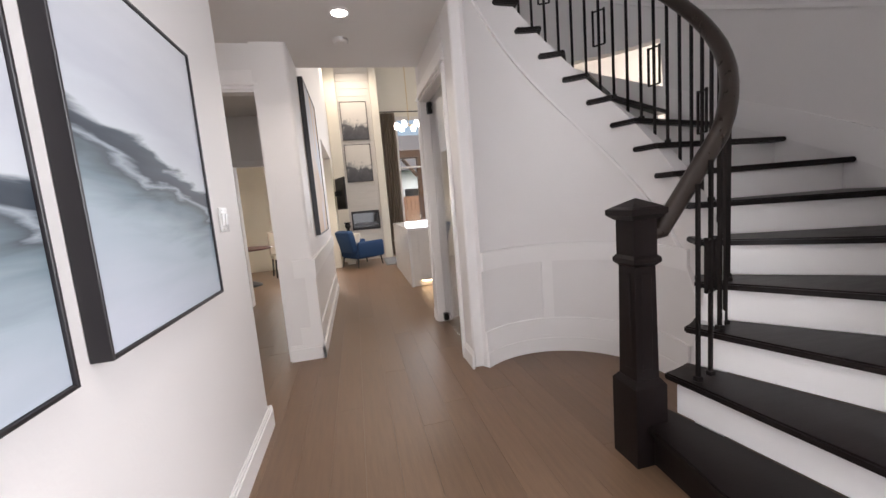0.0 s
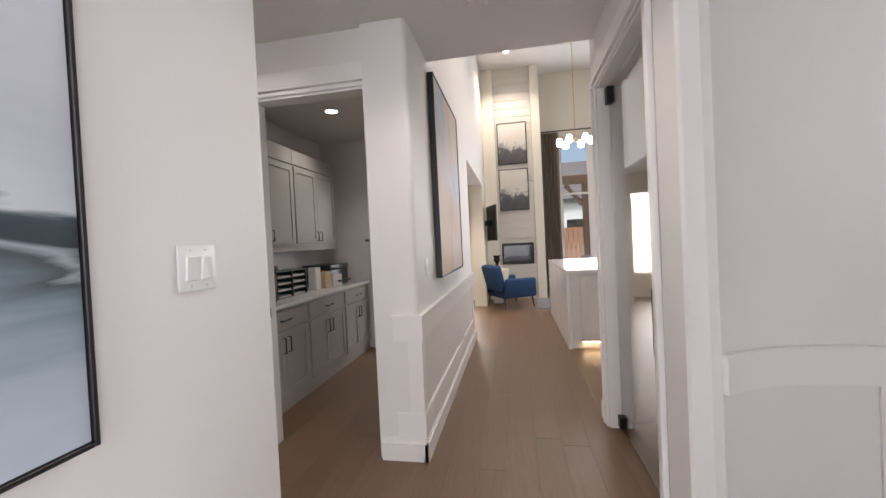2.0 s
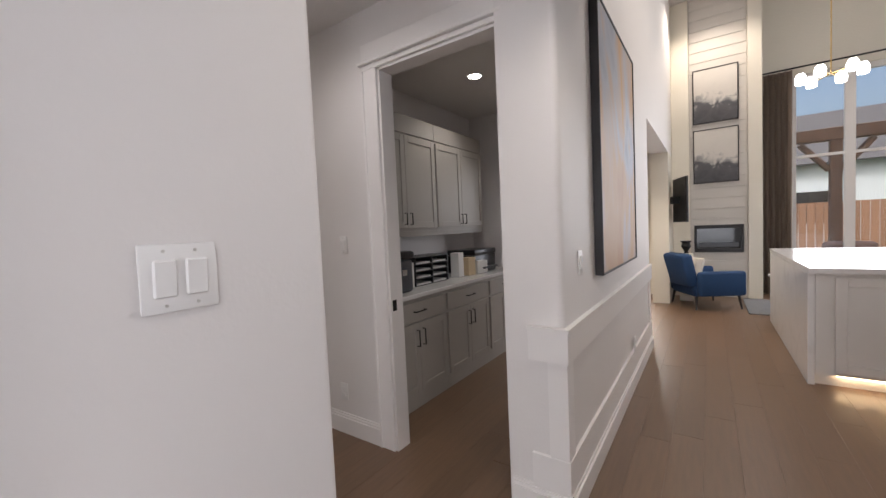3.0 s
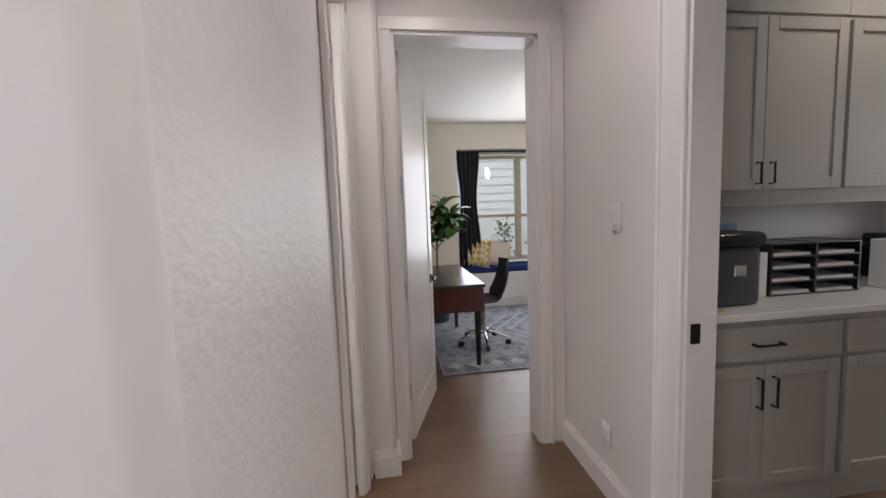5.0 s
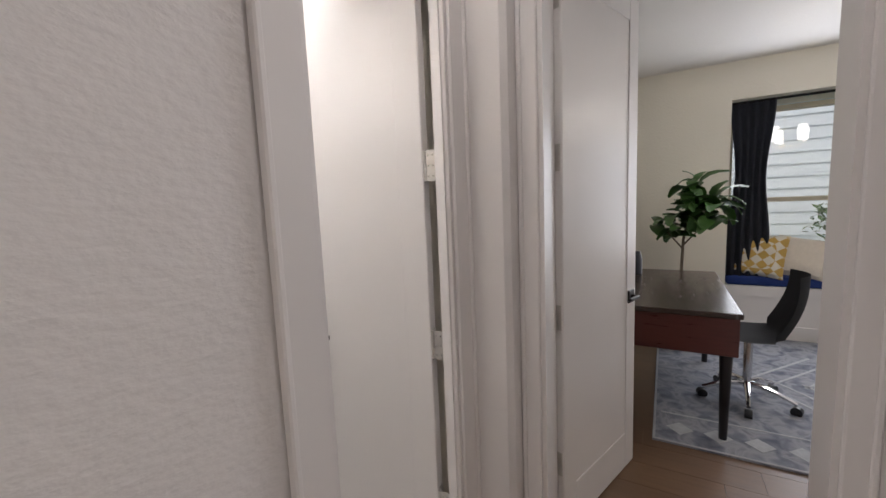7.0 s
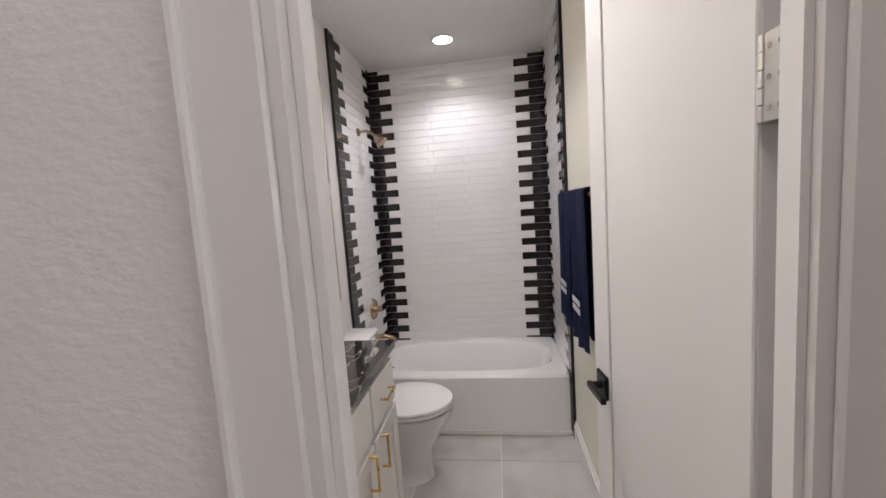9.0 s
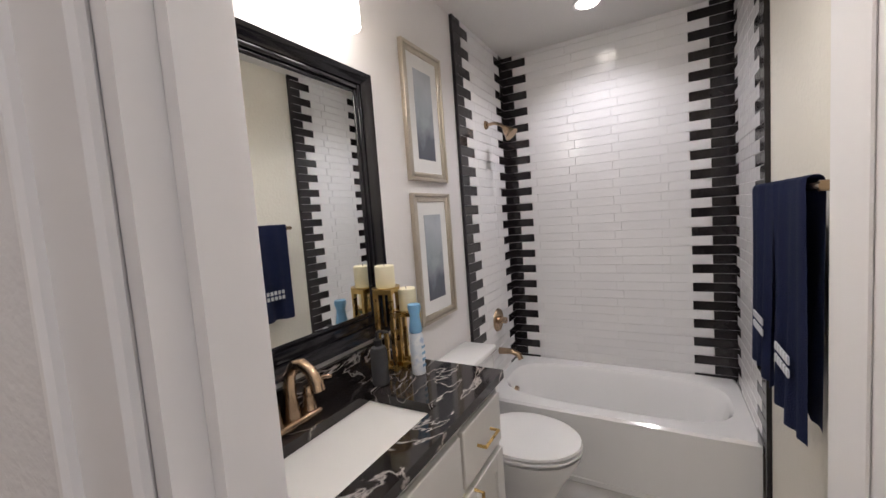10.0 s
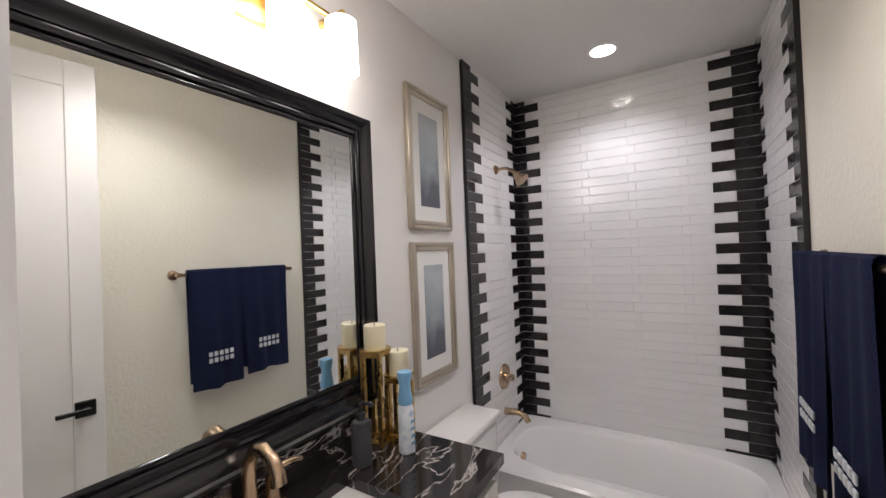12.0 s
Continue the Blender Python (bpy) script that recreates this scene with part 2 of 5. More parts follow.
def box(bm, x0, y0, z0, x1, y1, z1, bevel=0.0, seg=1):
    r = bmesh.ops.create_cube(bm, size=1.0)
    sx, sy, sz = abs(x1 - x0), abs(y1 - y0), abs(z1 - z0)
    for v in r["verts"]:
        v.co = Vector(((x0 + x1) / 2 + v.co.x * sx, (y0 + y1) / 2 + v.co.y * sy, (z0 + z1) / 2 + v.co.z * sz))
    if bevel:
        es = list({e for v in r["verts"] for e in v.link_edges})
        bmesh.ops.bevel(bm, geom=es, offset=min(bevel, 0.49 * min(sx, sy, sz)), segments=seg, affect='EDGES', profile=0.5)
    return bm


def cyl(bm, a, b, r0, r1=None, n=16):
    a, b = Vector(a), Vector(b)
    d = b - a
    r = bmesh.ops.create_cone(bm, cap_ends=True, segments=n, radius1=r0, radius2=r0 if r1 is None else r1, depth=d.length)
    bmesh.ops.transform(bm, matrix=Matrix.Translation((a + b) / 2) @ d.to_track_quat('Z', 'Y').to_matrix().to_4x4(), verts=r["verts"])
    return bm


def lathe(bm, prof, n=24, cx=0.0, cy=0.0, sx=1.0, sy=1.0):
    rings = []
    for r, z in prof:
        rings.append([bm.verts.new((cx + sx * r * math.cos(2 * math.pi * i / n), cy + sy * r * math.sin(2 * math.pi * i / n), z)) for i in range(n)])
    for a, b in zip(rings, rings[1:]):
        for i in range(n):
            bm.faces.new((a[i], a[(i + 1) % n], b[(i + 1) % n], b[i]))
    bm.faces.new(rings[0][::-1])
    bm.faces.new(rings[-1])
    return bm


def tube(bm, pts, r, n=10):
    """A round bar along points; r is one radius or one for each point."""
    pts = [Vector(p) for p in pts]
    rs = r if isinstance(r, (list, tuple)) else [r] * len(pts)
    rings = []
    up = Vector((0.13, 0.31, 1)).normalized()
    for i, p in enumerate(pts):
        d = (pts[min(i + 1, len(pts) - 1)] - pts[max(i - 1, 0)]).normalized()
        s = d.cross(up)
        s = s.normalized() if s.length > 1e-4 else Vector((1, 0, 0))
        u = s.cross(d).normalized()
        rings.append([bm.verts.new(p + rs[i] * (math.cos(2 * math.pi * k / n) * s + math.sin(2 * math.pi * k / n) * u)) for k in range(n)])
    for a, b in zip(rings, rings[1:]):
        for k in range(n):
            bm.faces.new((a[k], a[(k + 1) % n], b[(k + 1) % n], b[k]))
    bm.faces.new(rings[0][::-1])
    bm.faces.new(rings[-1])
    return bm


def prism(bm, poly, z0, z1):
    lo = [bm.verts.new((x, y, z0)) for x, y in poly]
    hi = [bm.verts.new((x, y, z1)) for x, y in poly]
    n = len(poly)
    bm.faces.new(lo[::-1])
    bm.faces.new(hi)
    for i in range(n):
        bm.faces.new((lo[i], lo[(i + 1) % n], hi[(i + 1) % n], hi[i]))
    return bm


def mesh_of(name, bm, material, smooth=True):
    bmesh.ops.recalc_face_normals(bm, faces=bm.faces)
    me = bpy.data.meshes.new(name)
    bm.to_mesh(me)
    bm.free()
    me.materials.append(material)
    if smooth and len(me.polygons):
        me.polygons.foreach_set("use_smooth", [True] * len(me.polygons))
        me.set_sharp_from_angle(angle=radians(35))
    return me


def part(name, bm, material, parent=None, label=""):
    o = new(name, mesh_of(name, bm, material))
    if parent:
        o.parent = parent
    return tagged(o, label) if label else o


def thing(name, label, category, at=(0, 0, 0), rz=0, group=""):
    o = new(name)
    o.empty_display_size = 0.1
    o.matrix_world = pose(*at, 0, 0, rz)
    return tagged(o, label, category, group)


def setting(name, material, *boxes, label="", bevel=0.0):
    bm = bmesh.new()
    for b in boxes:
        box(bm, *b, bevel=bevel)
    return tagged(part(name, bm, material), label, "", "", "structure")


def B():
    return bmesh.new()


# ---- structure: floor and ceilings ----
setting("floor", OAK, (-6.2, -2.6, -0.1, 5.2, 11.6, -0.012), label="warm brown oak plank floor")
setting("ceiling", CEIL, (-2.72, 2.9, 2.82, -0.78, 4.08, 2.92), (-0.78, -2.6, 2.82, 0.73, 4.65, 3.1))
setting("ceiling_pantry", CEIL, (-2.72, 4.08, 2.82, -0.78, 6.75, 2.92))
setting("ceiling_bath", CEIL, (-2.6, 0.2, 2.485, -1.0, 2.83, 2.6))
setting("ceiling_closet", CEIL, (0.86, 3.42, 2.5, 1.5, 4.65, 2.54))
setting("ceiling_study", CEIL, (-6.2, 2.4, 2.62, -2.72, 7.4, 2.75))
setting("ceiling_great", CEIL, (-0.9, 4.65, 5.30, 5.2, 11.6, 5.45))
setting("ceiling_nook", PAINT_WARM, (-4.2, 6.75, 2.70, -0.78, 10.75, 2.80))
setting("ceiling_stairwell", CEIL, (0.73, -2.6, 5.6, 4.6, 4.65, 5.75))
# ---- structure: walls ----
tagged(part("wall_foyer_west", prism(B(), [(-1.10, -2.6), (-0.765, -2.6)] + [(-0.797 + 0.032 * math.cos(radians(a)), 2.863 + 0.032 * math.sin(radians(a))) for a in range(0, 91, 15)] + [(-0.80, 2.895), (-0.80, 2.819), (-1.10, 2.819)], 0, 2.82), PAINT), kind="structure")
setting("wall_foyer_south", PAINT, (-1.1, -2.72, 0, 4.6, -2.6, 5.6))
setting("wall_hall_south", PAINT_TEX, (-1.764, 2.819, 0, -0.80, 2.895, 2.82), (-2.345, 2.819, 2.36, -1.764, 2.895, 2.82), (-2.57, 2.852, 0, -2.345, 2.895, 2.82), (-2.57, 2.81, 0, -2.40, 2.852, 2.82))
setting("wall_hall_return", PAINT, (-2.57, 2.895, 0, -2.45, 3.05, 2.82), bevel=0.02)
setting("wall_hall_north", PAINT, (-2.57, 4.06, 0, -1.645, 4.17, 2.82), (-1.645, 4.06, 2.44, -0.80, 4.17, 2.82))
setting("wall_hall_west", PAINT, (-2.72, 2.4, 0, -2.57, 3.12, 2.82), (-2.72, 3.912, 0, -2.57, 7.4, 2.82), (-2.72, 3.12, 2.34, -2.57, 3.912, 2.82))
setting("wall_bath_west", PAINT_WARM, (-2.57, 0.2, 0, -2.42, 2.81, 2.5))
setting("wall_bath_south", PAINT, (-2.57, 0.1, 0, -0.765, 0.325, 2.6))
pier = prism(B(), [(-0.82, 4.02)] + [(-0.555 + 0.035 * math.cos(radians(a)), 4.055 + 0.035 * math.sin(radians(a))) for a in range(-90, 1, 15)] + [(-0.52, 7.10), (-0.82, 7.10)], 0, 2.82)
box(pier, -0.78, 4.65, 2.82, -0.52, 7.10, 5.3)
box(pier, -0.78, 7.10, 2.55, -0.52, 10.45, 5.3)
tagged(part("wall_pier", pier, PAINT), kind="structure")
setting("wall_pantry_north", PAINT, (-2.72, 6.62, 0, -1.75, 6.75, 2.82), (-1.75, 6.62, 2.1, -0.98, 6.75, 2.82), (-0.98, 6.62, 0, -0.78, 6.75, 2.82))
setting("wall_study_south", PAINT_WARM, (-6.2, 2.3, 0, -2.72, 2.95, 2.7))
setting("wall_study_north", PAINT_WARM, (-6.2, 7.4, 0, -2.57, 7.5, 2.9))
setting("wall_study_west", PAINT_WARM, (-5.98, 2.95, 0, -5.88, 4.03, 2.7), (-5.98, 4.03, 2.27, -5.88, 6.1, 2.7), (-5.98, 6.1, 0, -5.88, 7.4, 2.7))
setting("wall_nook_west", PAINT_WARM, (-4.2, 6.75, 0, -4.1, 10.75, 2.8))
setting("wall_nook_north", PAINT_WARM, (-4.1, 10.6, 0, -2.0, 10.75, 2.8), (-1.0, 10.6, 0, -0.78, 10.75, 2.8), (-2.0, 10.6, 0, -1.0, 10.75, 0.5), (-2.0, 10.6, 2.3, -1.0, 10.75, 2.8))
setting("wall_great_north", PAINT_WARM, (-0.78, 11.3, 0, 1.2, 11.45, 5.3), (1.2, 11.3, 3.78, 4.2, 11.45, 5.3), (4.2, 11.3, 0, 5.2, 11.45, 5.3), (1.2, 11.3, 0, 4.2, 11.45, 0.35))
setting("wall_great_west_end", PAINT_WARM, (-0.80, 10.45, 0, -0.52, 11.3, 5.3))
setting("wall_great_east", PAINT_WARM, (5.2, 4.65, 0, 5.35, 11.6, 5.45))
setting("wall_foyer_east", PAINT, (0.72, 3.22, 0, 0.86, 3.52, 5.6), (0.72, 4.565, 0, 0.86, 4.75, 5.3), (0.72, 3.52, 2.44, 0.86, 4.565, 5.3), bevel=0.012)
setting("wall_closet", PAINT, (0.86, 4.65, 0, 5.2, 4.75, 5.5), (1.45, 3.52, 0, 1.5, 4.65, 2.5), (0.86, 3.42, 0, 1.5, 3.52, 2.5))
setting("wall_stairwell_upper", PAINT, (0.73, 3.5, 3.1, 0.86, 4.65, 5.6), (-0.9, -2.6, 3.1, 0.73, -2.5, 5.6), (0.60, -2.6, 3.1, 0.73, 3.5, 5.6))
# ---- curved stair ----
CX, CY, RI, RO = 1.25, 2.60, 0.72, 1.86
RISE, STEP, A0 = 0.2035, 14.0, -80.0


def polar(r, deg, z=0.0):
    return (CX + r * math.cos(radians(deg)), CY + r * math.sin(radians(deg)), z)


def arc_band(bm, r0, r1, a0, a1, zlo, zhi, step=4.0):
    """A curved wall or moulding; zlo and zhi are heights or functions of the angle."""
    n = max(2, int(abs(a1 - a0) / step) + 1)
    f0 = zlo if callable(zlo) else (lambda a: zlo)
    f1 = zhi if callable(zhi) else (lambda a: zhi)
    rows = []
    for i in range(n + 1):
        a = a0 + (a1 - a0) * i / n
        rows.append([bm.verts.new(polar(r, a, z)) for r, z in ((r0, f0(a)), (r1, f0(a)), (r1, f1(a)), (r0, f1(a)))])
    for p, q in zip(rows, rows[1:]):
        for k in range(4):
            bm.faces.new((p[k], p[(k + 1) % 4], q[(k + 1) % 4], q[k]))
    bm.faces.new(rows[0])
    bm.faces.new(rows[-1][::-1])
    return bm


def tread_z(deg):
    return max(0.0, 1.43 + (deg + 11.0) / STEP * RISE)


# curved wall under the stair, with its panel mouldings
curved = tagged(part("wall_curved", arc_band(B(), RI + 0.01, RI + 0.11, -62, 126, 0, lambda a: max(0.02, tread_z(a) - 0.05)), PAINT), "white curved wall under the staircase", kind="structure")
tagged(part("baseboard_curved", arc_band(arc_band(B(), RI - 0.012, RI + 0.008, -62, 126, 0, lambda a: min(0.12, max(0.015, tread_z(a) - 0.06))), RI - 0.004, RI + 0.008, -30, 126, 0.10, 0.145), TRIM), kind="structure")
tagged(part("trim_curved_lower_rail", arc_band(B(), RI - 0.006, RI + 0.009, -20, 126, 0.146, 0.295), TRIM), kind="structure")
tagged(part("trim_curved_chair_rail", arc_band(arc_band(B(), RI - 0.012, RI + 0.009, -20, 126, 0.79, 0.925), RI - 0.016, RI + 0.009, -20, 126, 0.927, 0.935), TRIM), kind="structure")
for a in (16, 75):
    tagged(part("trim_curved_stile", arc_band(B(), RI - 0.004, RI + 0.009, a - 3.5, a + 3.5, 0.296, 0.789), TRIM), kind="structure")
tagged(part("trim_stair_stringer", arc_band(B(), RI - 0.012, RI + 0.009, -40, 126, lambda a: max(0.0, tread_z(a) - 0.50), lambda a: max(0.012, tread_z(a) - 0.475)), TRIM), kind="structure")
tagged(part("wall_stair_outer", arc_band(B(), RO + 0.01, RO + 0.13, -78, 98, lambda a: 0.0 if a < 30 else 2.7, 5.6, 4), PAINT), kind="structure")
tagged(part("trim_stair_outer", arc_band(arc_band(B(), RO - 0.01, RO + 0.008, -78, 98, tread_z, lambda a: tread_z(a) + 0.22), RO - 0.008, RO + 0.008, -78, 98, lambda a: tread_z(a) + 0.92, lambda a: tread_z(a) + 0.95), TRIM), kind="structure")
# the gap in this wall is for the added window, out of view
tagged(part("wall_stair_front", box(box(box(box(B(), 3.05, -2.6, 0, 3.2, -1.65, 5.6), 3.05, 0.15, 0, 3.2, 1.9, 5.6), 3.05, -1.65, 0, 3.2, 0.15, 0.95), 3.05, -1.65, 3.25, 3.2, 0.15, 5.6), PAINT), kind="structure")

stair = thing("staircase", "curved staircase with espresso treads and white risers", "staircase")
first = -95
for i in range(17):
    z = 1.43 + RISE * (i - 6)
    a = -11.0 + STEP * (i - 6)
    if a < -97:
        continue
    ri = RI - 0.035
    bm = arc_band(B(), ri, RO, a - 1.5, a + STEP + 1.0, z - 0.036, z, 3)
    bmesh.ops.bevel(bm, geom=list(bm.edges), offset=0.008, segments=2, affect='EDGES')
    part("tread", bm, DARKWOOD, stair)
    part("riser", arc_band(B(), RI + 0.012, RO, a + 1.2, a + 2.4, z - RISE, z - 0.037), TRIM if i else DARKWOOD, stair)

rail = thing("stair_railing", "dark wooden handrail on iron balusters with square newel", "railing")
NX, NY = 1.19, 1.915


def square_lathe(prof, cx, cy):
    bm = B()
    for (w0, z0), (w1, z1) in zip(prof, prof[1:]):
        r = bmesh.ops.create_cone(bm, cap_ends=True, segments=4, radius1=w0 * 0.7071 * 2, radius2=w1 * 0.7071 * 2, depth=max(1e-4, z1 - z0))
        bmesh.ops.transform(bm, matrix=Matrix.Translation((cx, cy, (z0 + z1) / 2)) @ pose(0, 0, 0, 0, 0, 45), verts=r["verts"])
    return bm


part("newel_post", square_lathe([(0.086, 0), (0.086, 0.40), (0.066, 0.43)], NX, NY), DARKWOOD, rail)
part("newel_shaft", square_lathe([(0.062, 0.43), (0.056, 0.98), (0.075, 1.0), (0.075, 1.02), (0.062, 1.035), (0.062, 1.20)], NX, NY), DARKWOOD, rail)
part("newel_cap", square_lathe([(0.066, 1.20), (0.095, 1.225), (0.095, 1.25), (0.075, 1.262), (0.0, 1.30)], NX, NY), DARKWOOD, rail)
for k in range(4):
    bx = B()
    box(bx, -0.028, -0.060, 0.48, 0.028, -0.052 - 0.012, 0.95, 0.004)
    bmesh.ops.transform(bx, matrix=pose(NX, NY, 0, 0, 0, 90 * k), verts=bx.verts)
    part("newel_panel", bx, DARKWOOD, rail)
pts = [(NX + 0.05, NY - 0.01, 1.13), (NX + 0.12, NY - 0.01, 1.13)]
RR = RI + 0.11
for a in range(-66, 150, 6):
    pts.append(polar(RR, a, max(1.15, tread_z(a) + 0.93)))
bm = B()
tube(bm, pts, 0.042, 12)
part("handrail", bm, RAILWOOD, rail)
k = 0
a = -79.0
while a < 140:
    x, y, _ = polar(RR, a)
    z0 = 1.43 + RISE * math.floor((a + 11.0) / STEP)
    z1 = max(1.13, tread_z(a) + 0.90)
    bm = box(B(), x - 0.0075, y - 0.0075, z0, x + 0.0075, y + 0.0075, z1)
    box(bm, x - 0.016, y - 0.016, z0, x + 0.016, y + 0.016, z0 + 0.025, 0.004)
    if k % 4 == 1:
        zm = z0 + 0.42
        for s in (-0.042, 0.042):
            t = radians(a + 90)
            box(bm, x + s * math.cos(t) - 0.006, y + s * math.sin(t) - 0.006, zm, x + s * math.cos(t) + 0.006, y + s * math.sin(t) + 0.006, zm + 0.26)
        for zz in (zm, zm + 0.25):
            tube(bm, [(x - 0.042 * math.cos(t), y - 0.042 * math.sin(t), zz), (x + 0.042 * math.cos(t), y + 0.042 * math.sin(t), zz)], 0.006, 6)
    part("baluster", bm, IRON, rail)
    a += 7.0
    k += 1

# ---- mouldings of the foyer and hall ----


def base_run(name, x0, y0, x1, y1, h=0.145, t=0.018):
    """A baseboard between two points on a wall face; its body lies to the left of the way."""
    d = Vector((x1 - x0, y1 - y0, 0))
    L = d.length
    bm = box(B(), 0, 0, 0, L, t, h * 0.78)
    box(bm, 0, 0, h * 0.78, L, t * 0.62, h * 0.9)
    box(bm, 0, 0, h * 0.9, L, t * 0.4, h)
    bmesh.ops.transform(bm, matrix=pose(x0, y0, 0, 0, 0, math.degrees(math.atan2(d.y, d.x))), verts=bm.verts)
    return tagged(part(name, bm, TRIM), kind="structure")


base_run("baseboard_foyer_west", -0.763, 2.91, -0.763, -2.6)
base_run("baseboard_foyer_west_end", -1.1, 2.897, -0.745, 2.897)
base_run("baseboard_hall_south", -1.655, 2.897, -1.1, 2.897)
base_run("baseboard_hall_north", -1.768, 4.058, -2.57, 4.058)
base_run("baseboard_hall_return", -2.57, 3.052, -2.43, 3.052)
base_run("baseboard_hall_return_side", -2.448, 3.06, -2.448, 2.93)
base_run("baseboard_pier_south", -0.492, 4.018, -0.80, 4.018, 0.145, 0.028)
base_run("baseboard_pier_east", -0.518, 7.1, -0.518, 3.99, 0.145, 0.028)
base_run("baseboard_foyer_east", 0.718, 3.2, 0.718, 3.44)
base_run("baseboard_foyer_east_far", 0.718, 4.64, 0.718, 4.75)
base_run("baseboard_great_column", -0.52, 10.448, -0.80, 10.448)
# panelling on the pier and the hall wall
setting("trim_pier_panels", TRIM, (-0.69, 4.002, 0.146, -0.502, 4.019, 0.305), (-0.69, 3.992, 0.775, -0.496, 4.019, 0.922), (-0.60, 4.004, 0.305, -0.506, 4.019, 0.775))
setting("trim_hall_panels", TRIM, (-0.519, 4.019, 0.146, -0.502, 7.1, 0.305), (-0.519, 4.019, 0.775, -0.496, 7.1, 0.922), (-0.519, 4.019, 0.305, -0.506, 4.10, 0.775), (-0.519, 6.95, 0.305, -0.506, 7.05, 0.775))
setting("trim_hall_rail_cap", TRIM, (-0.695, 3.986, 0.9225, -0.490, 4.019, 0.938), (-0.519, 4.019, 0.9225, -0.490, 7.1, 0.938))


def casing(name, axis, face, a0, a1, top, out, w=0.09, t=0.02, cap=False, sides=(1, 1)):
    """Door casing on a wall face: axis 'x' runs along x at y=face; out is the sign of the way out of the wall."""
    def put(bm, u0, u1, d, z0, z1, b=0.004):
        lo, hi = sorted((face + out * 0.001, face + out * d))
        if axis == 'x':
            box(bm, u0, lo, z0, u1, hi, z1, b)
        else:
            box(bm, lo, u0, z0, hi, u1, z1, b)
    bm = B()
    for on, u, s in ((sides[0], a0, -1), (sides[1], a1, 1)):
        if on:
            put(bm, min(u, u + s * (w - 0.004)), max(u, u + s * (w - 0.004)), t, 0, top)
            put(bm, min(u + s * (w - 0.016), u + s * w), max(u + s * (w - 0.016), u + s * w), t + 0.010, 0, top)
    lo, hi = a0 - w * sides[0], a1 + w * sides[1]
    put(bm, lo, hi, t, top, top + w * (1.0 if not cap else 0.25))
    if cap:
        put(bm, lo - 0.02, hi + 0.02, t + 0.022, top + w * 0.25, top + w * 0.25 + 0.022)
        put(bm, lo, hi, t, top + w * 0.25 + 0.022, top + 0.16)
    return tagged(part(name, bm, TRIM), kind="structure")


def jamb(name, x0, y0, x1, y1, top, axis, t=0.018):
    bm = B()
    if axis == 'x':
        box(bm, x0, y0, 0, x0 + t, y1, top)
        box(bm, x1 - t, y0, 0, x1, y1, top)
        box(bm, x0, y0, top - t, x1, y1, top)
    else:
        box(bm, x0, y0, 0, x1, y0 + t, top)
        box(bm, x0, y1 - t, 0, x1, y1, top)
        box(bm, x0, y0, top - t, x1, y1, top)
    return tagged(part(name, bm, TRIM), kind="structure")


casing("trim_pantry_casing", 'x', 4.06, -1.645, -0.80, 2.44, -1, 0.122, cap=True, sides=(1, 0))
jamb("trim_pantry_jamb", -1.647, 4.058, -0.798, 4.172, 2.442, 'x')
casing("trim_bath_casing", 'x', 2.895, -2.345, -1.764, 2.36, 1, 0.105, 0.014)
setting("trim_bath_jamb", TRIM, (-2.347, 2.850, 0, -2.329, 2.897, 2.362), (-1.782, 2.817, 0, -1.762, 2.897, 2.362), (-2.329, 2.817, 2.344, -1.782, 2.897, 2.362))
setting("trim_bath_door_stop", TRIM, (-2.3285, 2.853, 0, -2.319, 2.885, 2.34), (-1.797, 2.835, 0, -1.7825, 2.872, 2.34))
casing("trim_study_casing", 'y', -2.57, 3.12, 3.912, 2.34, 1, 0.068)
setting("trim_study_casing_bead", TRIM, (-2.569, 3.981, 0, -2.552, 4.058, 2.40), bevel=0.004)
jamb("trim_study_jamb", -2.722, 3.118, -2.568, 3.914, 2.342, 'y')
casing("trim_glass_door_casing", 'y', 0.72, 3.52, 4.565, 2.44, -1, 0.075, cap=True)
jamb("trim_glass_door_jamb", 0.718, 3.518, 0.862, 4.567, 2.442, 'y')


def rocker_switch(name, m, gangs, label):
    th = thing(name, label, "light switch")
    w = 0.058 * gangs + 0.012
    part("plate", box(B(), -w / 2, -0.007, -0.062, w / 2, 0, 0.062, 0.004, 2), PLASTIC, th)
    for g in range(gangs):
        x = (g - (gangs - 1) / 2) * 0.052
        bm = box(B(), -0.019, -0.013, -0.034, 0.019, -0.006, 0.034, 0.003)
        bmesh.ops.transform(bm, matrix=pose(x, 0, 0, 4, 0, 0), verts=bm.verts)
        part("rocker", bm, PLASTIC, th)
        for zz in (-0.049, 0.049):
            part("screw", cyl(B(), (x, -0.0085, zz), (x, -0.006, zz), 0.003, n=8), NICKEL, th)
    th.matrix_world = m
    return th


rocker_switch("light_switch", pose(-0.7645, 2.56, 1.355, 0, 0, 90), 2, "white double rocker switch on the foyer wall")
rocker_switch("light_switch", pose(-2.04, 4.0595, 1.345), 1, "white single rocker switch in the side hall")
rocker_switch("light_switch", pose(-0.519, 4.30, 1.22, 0, 0, 90), 1, "white single rocker switch on the panelled wall")


def outlet(m):
    th = thing("wall_outlet", "white duplex electrical outlet low on wall", "outlet")
    part("plate", box(B(), -0.037, -0.006, -0.06, 0.037, 0, 0.06, 0.004, 2), PLASTIC, th)
    for zz in (-0.022, 0.022):
        part("socket", box(B(), -0.016, -0.010, zz - 0.014, 0.016, -0.004, zz + 0.014, 0.004), PLASTIC, th)
    th.matrix_world = m


